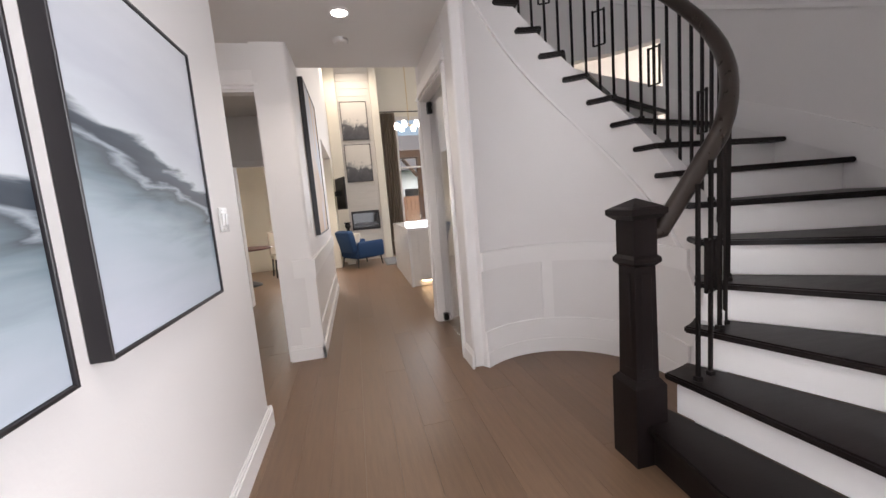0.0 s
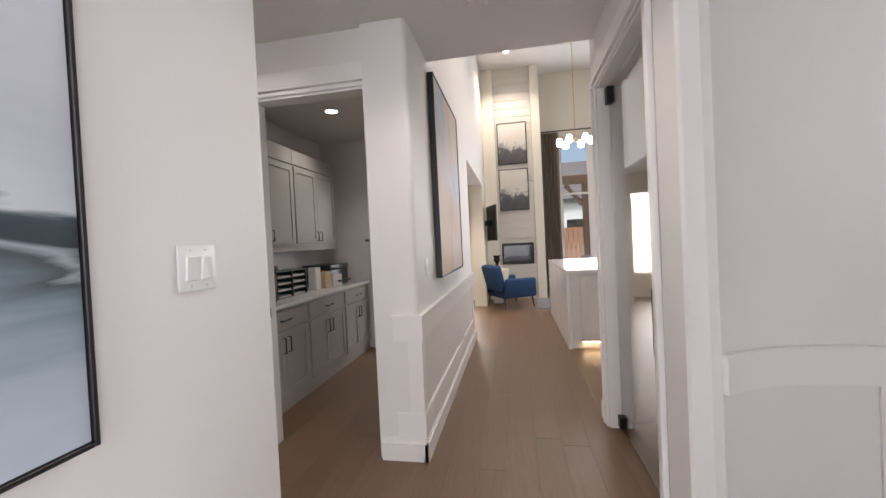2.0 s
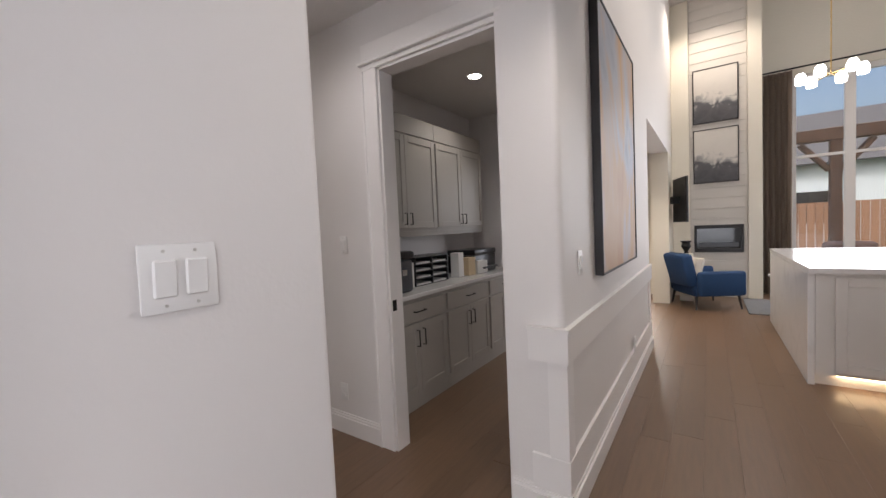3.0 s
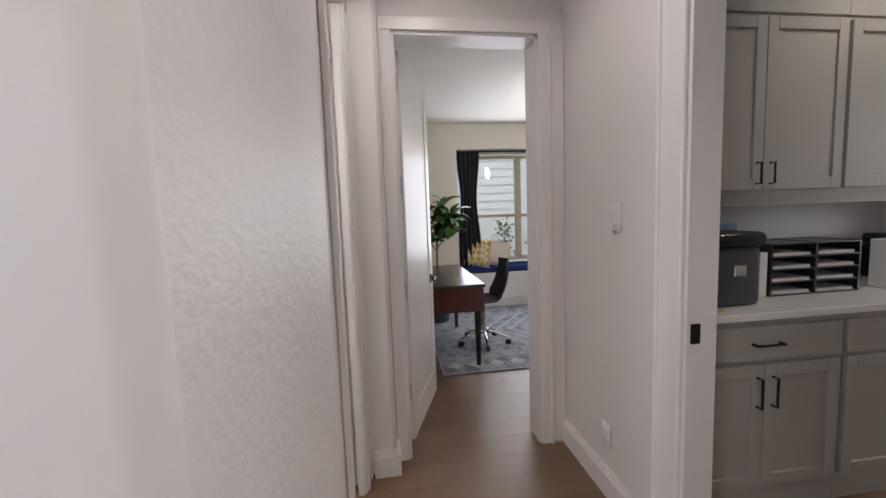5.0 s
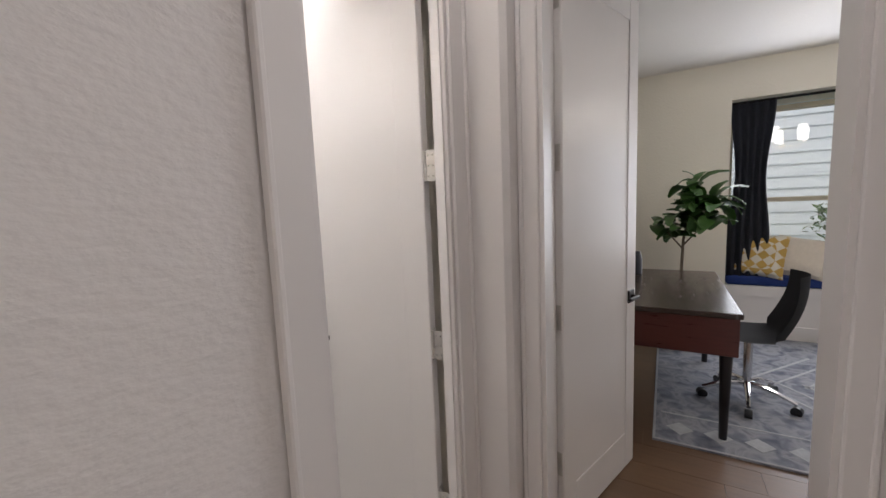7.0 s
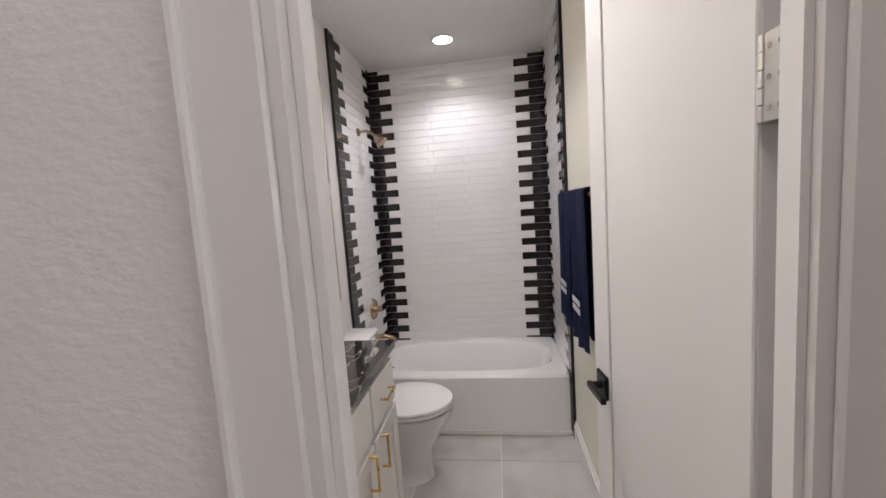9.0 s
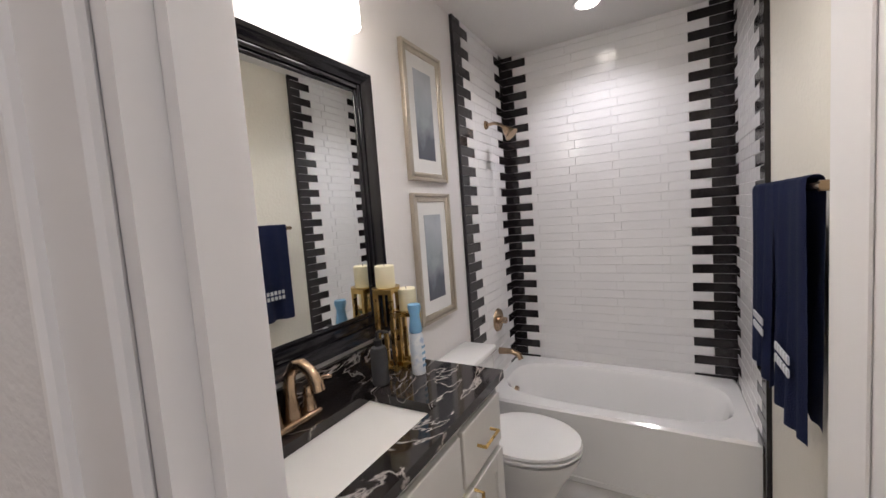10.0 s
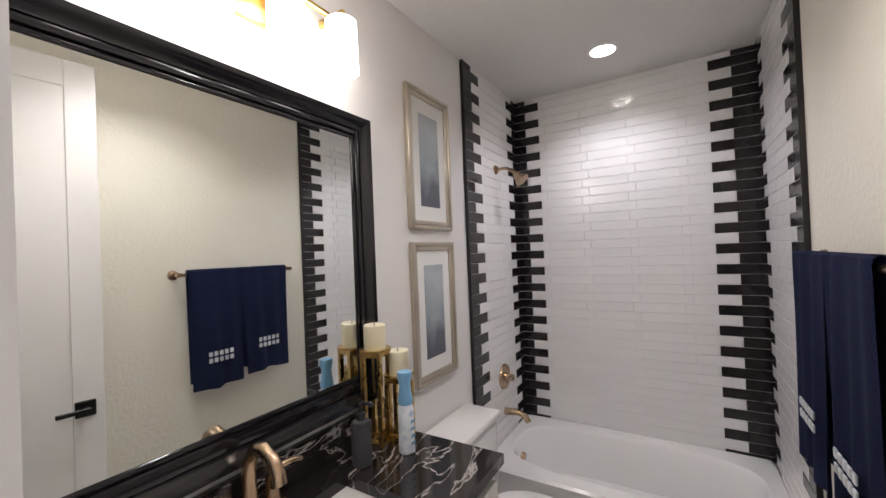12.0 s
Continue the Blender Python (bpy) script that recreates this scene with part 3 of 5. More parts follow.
outlet(pose(-2.12, 4.0595, 0.30))
outlet(pose(-0.505, 5.9, 0.36, 0, 0, 90))


def downlight(x, y, z, r=0.075):
    th = thing("recessed_light", "round white recessed ceiling downlight, lit", "ceiling light", (x, y, z))
    part("trim_ring", lathe(B(), [(r, 0.0), (r, -0.006), (r * 0.8, -0.010), (r * 0.8, -0.002)], 28), TRIM, th)
    part("lens", lathe(B(), [(r * 0.79, -0.003), (r * 0.6, -0.0075)], 28), DOWNGLOW, th)


# fixtures at y 0.6, 3.3 and 2.1 are invented to carry the fills
for p in ((-0.05, 3.48, 2.82), (-1.72, 5.43, 2.82), (-1.745, 0.76, 2.485), (0.1, 9.9, 5.30), (0.0, 0.6, 2.82), (-1.0, 8.4, 2.70), (-2.2, 8.9, 2.70), (-1.75, 3.3, 2.82), (-1.9, 2.1, 2.485)):
    downlight(*p)
th = thing("smoke_detector", "low round white smoke detector on hall ceiling", "smoke detector", (-0.06, 3.97, 2.82))
part("housing", lathe(B(), [(0.07, 0), (0.07, -0.02), (0.055, -0.034), (0.02, -0.036)], 28), CEIL, th)

# ---- paintings in the foyer ----
SEA = ramp_mat("seascape_canvas", [(0.0, (0.50, 0.53, 0.60)), (0.30, (0.34, 0.40, 0.45)), (0.41, (0.16, 0.21, 0.24)), (0.465, (0.06, 0.075, 0.09)), (0.485, (0.30, 0.34, 0.38)), (0.505, (0.03, 0.04, 0.055)), (0.56, (0.05, 0.065, 0.085)), (0.585, (0.50, 0.53, 0.57)), (0.7, (0.44, 0.46, 0.51)), (1.0, (0.58, 0.59, 0.62))],
               2.6, 12, 0.55, 0.35, (0.9, 1.0, 5.5), (0.26, 0.0, 0.95, 0.54), 0.20)


def canvas(name, label, m, w, h, d, paint, frame=BLACKFRAME, lip=0.010, group=""):
    """A framed canvas; its face looks along -y of its own axes, its back is at y=0."""
    th = thing(name, label, "painting", group=group)
    bm = B()
    for x0, x1, z0, z1 in ((-w / 2, -w / 2 + lip, -h / 2, h / 2), (w / 2 - lip, w / 2, -h / 2, h / 2), (-w / 2 + lip, w / 2 - lip, -h / 2, -h / 2 + lip), (-w / 2 + lip, w / 2 - lip, h / 2 - lip, h / 2)):
        box(bm, x0, -d, z0, x1, 0, z1, 0.0015)
    part("frame", bm, frame, th)
    part("canvas", box(B(), -w / 2 + lip + 0.002, -d + 0.008, -h / 2 + lip + 0.002, w / 2 - lip - 0.002, -0.004, h / 2 - lip - 0.002), paint, th)
    th.matrix_world = m
    return th


canvas("painting", "misty grey-blue seascape painting in black floater frame", pose(-0.763, 1.835, 1.545, 0, 0, 90), 0.83, 1.03, 0.052, SEA, group="pair of seascapes")
canvas("painting", "misty grey-blue seascape painting in black floater frame", pose(-0.763, 0.885, 1.535, 0, 0, 90), 0.83, 1.03, 0.052, SEA, group="pair of seascapes")
RUST = ramp_mat("abstract_canvas", [(0.2, (0.10, 0.12, 0.18)), (0.42, (0.36, 0.38, 0.44)), (0.55, (0.48, 0.30, 0.16)), (0.75, (0.40, 0.20, 0.10))], 1.6, 6, 0.5, 0.8, (1, 1.6, 0.6))
canvas("painting", "tall abstract painting in rust, blue and grey", pose(-0.5185, 5.25, 1.92, 0, 0, 90), 1.25, 1.62, 0.05, RUST)

# ---- glass door to the closet ----
th = thing("glass_door", "frameless glass door with black bar handle, closed", "door", (0.80, 3.535, 0))
pane = part("pane", box(B(), -0.006, 0.0, 0.012, 0.006, 1.0, 2.42, 0.002), MIRRORGLASS, th)
part("handle", tube(B(), [(-0.05, 0.11, 0.80), (-0.05, 0.11, 1.12)], 0.013, 10), BLACKMETAL, th, "black bar handle")
for zz in (0.85, 1.07):
    part("handle_standoff", tube(B(), [(-0.05, 0.11, zz), (-0.005, 0.11, zz)], 0.009, 8), BLACKMETAL, th)
part("pivot_hinge", box(B(), -0.03, 0.955, 2.30, 0.03, 1.025, 2.415, 0.004), BLACKMETAL, th)
part("pivot_hinge", box(B(), -0.03, 0.955, 0.02, 0.03, 1.025, 0.10, 0.004), BLACKMETAL, th)
# ---- doors ----


def panel_door(name, label, m, w, h, hinge_z, handle_side=-1):
    """A white door leaf from its hinge edge along +x; faces at y = +-0.0175."""
    th = thing(name, label, "door")
    part("leaf", box(B(), 0.003, -0.0175, 0.01, w, 0.0175, h, 0.002), TRIM, th)
    for s in (-1, 1):
        bm = B()
        y0, y1 = sorted((s * 0.0172, s * 0.0225))
        for x0, x1, z0, z1 in ((0.003, 0.10, 0.01, h), (w - 0.10, w, 0.01, h), (0.10, w - 0.10, 0.01, 0.20), (0.10, w - 0.10, h - 0.11, h)):
            box(bm, x0, y0, z0, x1, y1, z1, 0.003)
        part("panel_frame", bm, TRIM, th)
        hd = part("handle", box(B(), w - 0.095, min(s * 0.0225, s * 0.032), 0.88, w - 0.03, max(s * 0.0225, s * 0.032), 0.945, 0.003), BLACKMETAL, th, "square black rosette with lever")
        bm = tube(B(), [(w - 0.062, s * 0.03, 0.912), (w - 0.062, s * 0.062, 0.912)], 0.010, 8)
        box(bm, w - 0.155, min(s * 0.052, s * 0.066), 0.903, w - 0.05, max(s * 0.052, s * 0.066), 0.921, 0.003)
        part("lever", bm, BLACKMETAL, hd)
    for zz in hinge_z:
        bm = B()
        for k in range(5):
            cyl(bm, (-0.006, 0.021, zz - 0.049 + k * 0.02), (-0.006, 0.021, zz - 0.0305 + k * 0.02), 0.0065, n=10)
        box(bm, -0.001, -0.014, zz - 0.05, 0.0028, 0.020, zz + 0.05)
        hg = part("hinge", bm, NICKEL, th)
        part("hinge_leaf", box(B(), -0.044, 0.0225, zz - 0.05, -0.012, 0.0255, zz + 0.05, 0.001), NICKEL, hg)
        for sx in (-0.036, -0.020):
            for sz in (-0.034, 0.0, 0.034):
                part("screw", cyl(B(), (sx, 0.0256, zz + sz), (sx, 0.0266, zz + sz), 0.0035, n=8), CHROME, hg)
    th.matrix_world = m
    return th


panel_door("bathroom_door", "white panelled door with black lever, standing open", pose(-2.352, 2.800, 0, 0, 0, -84), 0.575, 2.33, (0.32, 0.92, 1.53, 2.14))
panel_door("study_door", "white panelled door with black lever, standing open", pose(-2.735, 3.14, 0, 0, 0, 162), 0.69, 2.31, (0.32, 0.94, 1.56, 2.14))
th = thing("strike_plate", "small black strike plate on the pantry jamb", "strike plate", (-1.628, 4.09, 0.95))
part("plate", box(B(), -0.002, -0.018, -0.035, 0.003, 0.018, 0.035, 0.001), BLACKMETAL, th)

# ---- pantry ----


def pull(m, L=0.13, material=BLACKMETAL):
    bm = tube(B(), [(0, 0, -L / 2), (0, -0.03, -L / 2), (0, -0.03, L / 2), (0, 0, L / 2)], 0.0055, 8)
    bmesh.ops.transform(bm, matrix=m, verts=bm.verts)
    return bm


def shaker(bm, x0, x1, z0, z1, y=-0.001, rail=0.055):
    """A shaker front in the plane y, facing -y."""
    box(bm, x0 + rail * 0.9, y - 0.010, z0 + rail * 0.9, x1 - rail * 0.9, y, z1 - rail * 0.9)
    for a, b, c, d in ((x0, x0 + rail, z0, z1), (x1 - rail, x1, z0, z1), (x0 + rail, x1 - rail, z0, z0 + rail), (x0 + rail, x1 - rail, z1 - rail, z1)):
        box(bm, a, y - 0.020, c, b, y, d, 0.002)
    return bm


def base_unit(m, w, depth, h, material, label, handle=BLACKMETAL, drawer=True, toe=0.10):
    """A base unit, front at y=0 facing -y, from x=0 to w."""
    th = thing("base_cabinet", label, "cabinet", group="run of base cabinets")
    part("body", box(B(), 0.001, 0, toe, w - 0.001, depth, h), material, th)
    part("toe_kick", box(B(), 0.001, 0.05 if toe < 0.11 else 0.0, 0, w - 0.001, depth, toe), material, th)
    top = h - 0.03
    if drawer:
        d = part("drawer_front", box(B(), 0.018, -0.02, top - 0.15, w - 0.018, -0.001, top, 0.003), material, th)
        part("handle", pull(pose(w / 2, -0.018, top - 0.075, 0, 90, 0), 0.13, handle), handle, d)
        top -= 0.17
    for k in range(2):
        x0 = 0.018 + k * (w / 2 - 0.016)
        x1 = x0 + w / 2 - 0.020
        d = part("door", shaker(B(), x0, x1, toe + 0.02, top), material, th)
        part("handle", pull(pose(w / 2 + (k - 0.5) * 0.075, -0.018, top - 0.12), 0.13, handle), handle, d)
    th.matrix_world = m
    return th


FX = -1.90
for y0, w in ((4.25, 0.80), (5.05, 0.80), (5.85, 0.76)):
    # fronts face +x
    base_unit(pose(FX, y0, 0, 0, 0, 90), w, 0.58, 0.89, CAB, "greige shaker base cabinet with black pulls", toe=0.11)
th = thing("worktop", "white quartz worktop along the pantry wall", "worktop")
part("slab", box(B(), FX - 0.60, 4.24, 0.891, FX + 0.035, 6.615, 0.925, 0.004), QUARTZ, th)
for y0, w, kk in ((4.42, 0.92, 0), (5.34, 0.92, 1)):
    th = thing("wall_cabinet", "greige shaker wall cabinet with black pulls", "cabinet", group="pair of wall cabinets")
    part("body", box(B(), 0.001, 0, 0, w - 0.001, 0.425, 0.86), CAB, th)
    for k in range(2):
        x0 = 0.012 + k * (w / 2 - 0.010)
        d = part("door", shaker(B(), x0, x0 + w / 2 - 0.014, 0.03, 0.84), CAB, th)
        part("handle", pull(pose(w / 2 + (k - 0.5) * 0.075, -0.018, 0.11), 0.10), BLACKMETAL, d)
    part("cornice", box(B(), 0.001, -0.01, 0.861, w - 0.001, 0.34, 1.02, 0.003), CAB, th)
    part("light_rail", box(B(), 0.001, 0.0, -0.045, w - 0.001, 0.02, -0.001), CAB, th)
    th.matrix_world = pose(FX - 0.26, y0, 1.42, 0, 0, 90)

Z = 0.926
th = thing("paper_shredder", "slate grey paper shredder with rounded lid on worktop", "shredder", (-2.12, 4.60, Z), 90)
part("bin", box(B(), -0.12, -0.15, 0, 0.12, 0.15, 0.27, 0.03, 3), GREYPLASTIC, th)
part("lid", box(B(), -0.135, -0.165, 0.27, 0.135, 0.165, 0.335, 0.03, 3), BLACKPLASTIC, th)
part("window", box(B(), -0.03, -0.158, 0.14, 0.03, -0.149, 0.19, 0.008), CHROME, th)
th = thing("letter_tray", "black tiered letter tray holding stacked white paper", "letter tray", (-2.20, 5.16, Z), 90)
for xa in (-0.26, -0.006, 0.25):
    part("divider", box(B(), xa, -0.10, 0, xa + 0.01, 0.14, 0.26), BLACKPLASTIC, th)
part("back", box(B(), -0.26, 0.14, 0, 0.26, 0.15, 0.26), BLACKPLASTIC, th)
for k in range(5):
    part("shelf", box(B(), -0.25, -0.10, k * 0.063, 0.25, 0.14, k * 0.063 + 0.006), BLACKPLASTIC, th)
    if k < 4:
        for s in (-1, 1):
            part("paper_sheaf", box(B(), s * 0.128 - 0.105, -0.09, k * 0.063 + 0.007, s * 0.128 + 0.105, 0.13, k * 0.063 + 0.022), PAPER, th)
for nm, lab, x, y, w, h, mt, tilt in (("paper_box", "white open paper box standing on worktop", -2.12, 5.62, 0.10, 0.25, PAPER, 0), ("envelope_stack", "stack of manila envelopes standing upright", -2.08, 5.78, 0.12, 0.19, MANILA, -8), ("paper_stack", "loose white papers leaning on the printer", -2.06, 5.98, 0.16, 0.14, PAPER, -14)):
    o = part(nm, box(B(), -0.05, -w / 2, 0, 0.05, w / 2, h, 0.004), mt)
    o.matrix_world = pose(x, y, Z + 0.002, 0, 0, tilt)
    tagged(o, lab, "papers")
th = thing("printer", "black office printer on the worktop", "printer", (-2.24, 6.12, Z), 90)
part("body", box(B(), -0.25, -0.18, 0.0, 0.25, 0.18, 0.20, 0.015, 2), BLACKPLASTIC, th)
part("scanner_lid", box(B(), -0.25, -0.19, 0.202, 0.25, 0.18, 0.26, 0.012, 2), BLACKPLASTIC, th)
part("paper_tray", box(B(), -0.15, -0.26, 0.05, 0.15, -0.181, 0.07, 0.004), BLACKPLASTIC, th)
o = tagged(part("leaflet", box(B(), -0.004, -0.16, 0, 0.004, 0.16, 0.24), BLUEPRINT), "blue printed leaflet leaning behind the trays", "leaflet")
o.matrix_world = pose(-2.40, 4.86, Z + 0.11, 0, -4, 0)
o = tagged(part("paper_ream", box(B(), -0.10, -0.055, 0, 0.10, 0.055, 0.22, 0.003), PAPER), "upright white ream of paper beside the shredder", "paper")
o.matrix_world = pose(-2.20, 4.83, Z)
o = tagged(part("pencil", tube(B(), [(-0.08, 0, 0.005), (0.075, 0, 0.005), (0.088, 0, 0.005)], [0.004, 0.004, 0.001], 6), mat("pencil_yellow", (0.75, 0.42, 0.03), 0.5)), "yellow pencil lying on the worktop", "pencil")
o.matrix_world = pose(-1.95, 4.40, Z, 0, 0, 60)
o = tagged(part("charging_cable", tube(B(), [(-0.1, 0, 0.004), (0, 0.03, 0.004), (0.08, 0.0, 0.004), (0.06, -0.06, 0.004), (-0.04, -0.05, 0.004)], 0.003, 6), BLACKPLASTIC), "thin black cable coiled on the worktop", "cable")
o.matrix_world = pose(-2.0, 4.36, Z, 0, 0, 20)
th = thing("thermostat", "small white wall thermostat with dark screen", "thermostat", (-1.87, 6.618, 1.42))
part("case", box(B(), -0.06, -0.02, -0.03, 0.06, 0, 0.03, 0.006), PLASTIC, th)
part("screen", box(B(), -0.02, -0.023, 0.03, 0.03, 0, 0.06, 0.003), GREYPLASTIC, th)
th = thing("ceiling_vent", "slotted white air vent in the pantry ceiling", "vent", (-1.95, 4.62, 2.82))
part("frame", box(B(), -0.16, -0.09, -0.012, 0.16, 0.09, -0.001, 0.003), CEIL, th)
for k in range(6):
    part("slat", box(B(), -0.14, -0.07 + k * 0.026, -0.018, 0.14, -0.058 + k * 0.026, -0.0125), GREYPLASTIC, th)
casing("trim_pantry_far_casing", 'x', 6.62, -1.75, -0.98, 2.1, -1, 0.08)

# ---- bathroom ----
setting("floor_bath", GROUT, (-2.42, 0.3, -0.0115, -1.09, 2.79, -0.003))
EX, WX, SY, TUBZ = -1.10, -2.42, 0.325, 0.375
TE = 1.085
COURSE = 0.0545
NC = 40


def tile_mesh(w, material, name):
    g = 0.0026 if name == "black_tile" else 0.0020
    return mesh_of(name, box(B(), g / 2, -0.008, g / 2, w - g / 2, 0.0, COURSE - g / 2, 0.0012), material, False)


TILES = {}
rng_tile = random.Random(5)


def tile(kind, w, m, parent):
    key = (kind, round(w, 4))
    if key not in TILES:
        TILES[key] = tile_mesh(w, BLACKTILE if kind == "black_tile" else WHITETILE, kind)
    o = new(kind, TILES[key])
    o.matrix_world = m
    o.parent = parent
    return o


def tiled(name, label, origin, rz, length, z0, front_edge):
    """A tiled wall face: runs along its own x from origin, courses upward; dark toothed bands at both ends."""
    base = tagged(part(name, box(B(), 0, -0.0045, z0, length, 0.006, 2.485), GROUT), label, kind="structure")
    base.matrix_world = pose(*origin, 0, 0, rz)
    for c in range(NC):
        z = z0 + c * COURSE
        lng = c % 2 == 0
        runs = []
        L = 0.175 if lng else 0.085
        L2 = (0.215 if lng else 0.115) if length > 1 else L
        runs.append(("black_tile", 0.0, L))
        x = L
        end = length - L2
        first_w = 0.26 if lng else 0.13
        while x < end - 0.001:
            w = min(first_w, end - x)
            if end - x - w < 0.05:
                w = end - x
            runs.append(("white_tile", x, w))
            x += w
            first_w = 0.26
        runs.append(("black_tile", end, L2))
        for kind, x, w in runs:
            tilt = rng_tile.uniform(-0.5, 0.5) if kind == "white_tile" else 0.0
            o = tile(kind, w, pose(x, 0, z, tilt, 0, tilt * 0.25), base)
    return base


T0 = 0.3317
tiled("wall_tile_south", "glossy white tile with toothed black borders", (EX - 0.001, SY + 0.012, 0), 180, EX - WX - 0.002, T0, 1)
tiled("wall_tile_east", "glossy white tile with toothed black borders", (EX - 0.008, TE, 0), -90, TE - SY - 0.014, T0, 1)
tiled("wall_tile_west", "glossy white tile with toothed black borders", (WX + 0.008, SY + 0.014, 0), 90, TE - SY - 0.014, T0, 1)
setting("trim_tile_edge", BLACKTILE, (EX - 0.018, TE, 0.0, EX, TE + 0.012, 2.485), (WX, TE, 0.0, WX + 0.018, TE + 0.012, 2.485))

# bathtub
th = thing("bathtub", "white alcove bathtub with plain apron front", "bathtub")
tw, td, th_ = EX - WX - 0.02, 0.715, TUBZ
x0, x1, y0, y1 = WX + 0.009, EX - 0.009, SY + 0.014, 1.05
bm = B()
N = 40
rings = []


def oval(rx, ry, z, p=3.2):
    out = []
    for i in range(N):
        a = 2 * math.pi * i / N
        c, s = math.cos(a), math.sin(a)
        k = (abs(c) ** p + abs(s) ** p) ** (-1 / p)
        out.append(((x0 + x1) / 2 + rx * c * k, (y0 + y1) / 2 + ry * s * k, z))
    return out


hw, hd = (x1 - x0) / 2, (y1 - y0) / 2
for rx, ry, z, p in ((hw, hd, 0.0, 40), (hw, hd, 0.05, 40), (hw, hd - 0.0, th_ - 0.012, 40), (hw - 0.012, hd - 0.012, th_, 30), (hw - 0.07, hd - 0.085, th_, 3.4), (hw - 0.085, hd - 0.10, th_ - 0.02, 3.2), (hw - 0.14, hd - 0.14, 0.12, 3.0), (hw - 0.24, hd - 0.20, 0.07, 2.6)):
    rings.append([bm.verts.new(c) for c in oval(rx, ry, z, p)])
for a, b in zip(rings, rings[1:]):
    for i in range(N):
        bm.faces.new((a[i], a[(i + 1) % N], b[(i + 1) % N], b[i]))
bm.faces.new(rings[-1])
part("tub_shell", bm, PORCELAIN, th)
part("apron_skirt", box(B(), x0, y1 + 0.0005, 0.0, x1, y1 + 0.008, 0.03, 0.003), PORCELAIN, th)
part("overflow_plate", cyl(B(), (x1 - 0.115, 0.72, 0.27), (x1 - 0.095, 0.72, 0.275), 0.032, 0.034), BRONZE, th)

# shower fittings on the east wall
SX = EX - 0.017
th = thing("wall_shower", "champagne bronze shower head on bent arm", "shower head")
part("flange", cyl(B(), (SX, 0.72, 1.97), (SX - 0.012, 0.72, 1.97), 0.028, 0.022), BRONZE, th)
part("arm", tube(B(), [(SX - 0.01, 0.72, 1.97), (SX - 0.06, 0.72, 1.972), (SX - 0.10, 0.72, 1.955), (SX - 0.125, 0.72, 1.93)], 0.010), BRONZE, th)
part("head", cyl(B(), (SX - 0.12, 0.72, 1.935), (SX - 0.165, 0.72, 1.885), 0.016, 0.045), BRONZE, th)
th = thing("shower_valve", "round bronze shower valve with lever handle", "valve")
part("escutcheon", cyl(B(), (SX, 0.72, 0.735), (SX - 0.012, 0.72, 0.735), 0.075, 0.07, 28), BRONZE, th)
part("hub", cyl(B(), (SX - 0.012, 0.72, 0.735), (SX - 0.06, 0.72, 0.735), 0.024, 0.020), BRONZE, th)
part("lever", tube(B(), [(SX - 0.05, 0.72, 0.735), (SX - 0.06, 0.78, 0.75), (SX - 0.062, 0.82, 0.745)], [0.012, 0.009, 0.007]), BRONZE, th)
th = thing("tub_spout", "curved bronze bathtub spout", "spout")
part("spout", tube(B(), [(SX, 0.72, 0.53), (SX - 0.08, 0.72, 0.535), (SX - 0.125, 0.72, 0.52), (SX - 0.14, 0.72, 0.49)], [0.022, 0.019, 0.018, 0.017]), BRONZE, th)

# toilet
th = thing("toilet", "white two-piece toilet with closed lid", "toilet")
TX, TY = -1.36, 1.42
bm = B()


def egg(bm, prof, cx, cy, n=32):
    rs = []
    for rx, ry, z, off in prof:
        rs.append([bm.verts.new((cx + off + rx * math.cos(2 * math.pi * i / n) * (1.0 if math.cos(2 * math.pi * i / n) < 0 else 0.85), cy + ry * math.sin(2 * math.pi * i / n), z)) for i in range(n)])
    for a, b in zip(rs, rs[1:]):
        for i in range(n):
            bm.faces.new((a[i], a[(i + 1) % n], b[(i + 1) % n], b[i]))
    bm.faces.new(rs[0][::-1])
    bm.faces.new(rs[-1])
    return bm


BXC = -1.50
part("bowl", egg(B(), [(0.16, 0.105, 0, 0.04), (0.15, 0.095, 0.06, 0.04), (0.15, 0.10, 0.16, 0.03), (0.19, 0.14, 0.27, 0.01), (0.235, 0.178, 0.36, 0), (0.24, 0.182, 0.385, 0), (0.22, 0.165, 0.39, 0)], BXC, TY), PORCELAIN, th)
part("seat", egg(B(), [(0.235, 0.180, 0.393, 0), (0.245, 0.188, 0.400, 0), (0.245, 0.188, 0.408, 0), (0.235, 0.18, 0.412, 0)], BXC, TY), PORCELAIN, th)
part("lid", egg(B(), [(0.235, 0.180, 0.416, 0), (0.243, 0.186, 0.421, 0), (0.240, 0.184, 0.431, 0), (0.20, 0.15, 0.438, 0), (0.1, 0.07, 0.441, 0)], BXC, TY), PORCELAIN, th)
part("tank", box(B(), -1.29, TY - 0.21, 0.40, -1.115, TY + 0.21, 0.715, 0.03, 3), PORCELAIN, th)
part("tank_lid", box(B(), -1.305, TY - 0.22, 0.717, -1.11, TY + 0.22, 0.75, 0.014, 2), PORCELAIN, th)
part("pedestal", box(B(), -1.36, TY - 0.10, 0, -1.13, TY + 0.10, 0.40, 0.03, 2), PORCELAIN, th)
part("flush_lever", tube(B(), [(-1.292, TY + 0.15, 0.67), (-1.31, TY + 0.15, 0.67), (-1.315, TY + 0.10, 0.665)], 0.007), BRONZE, th)

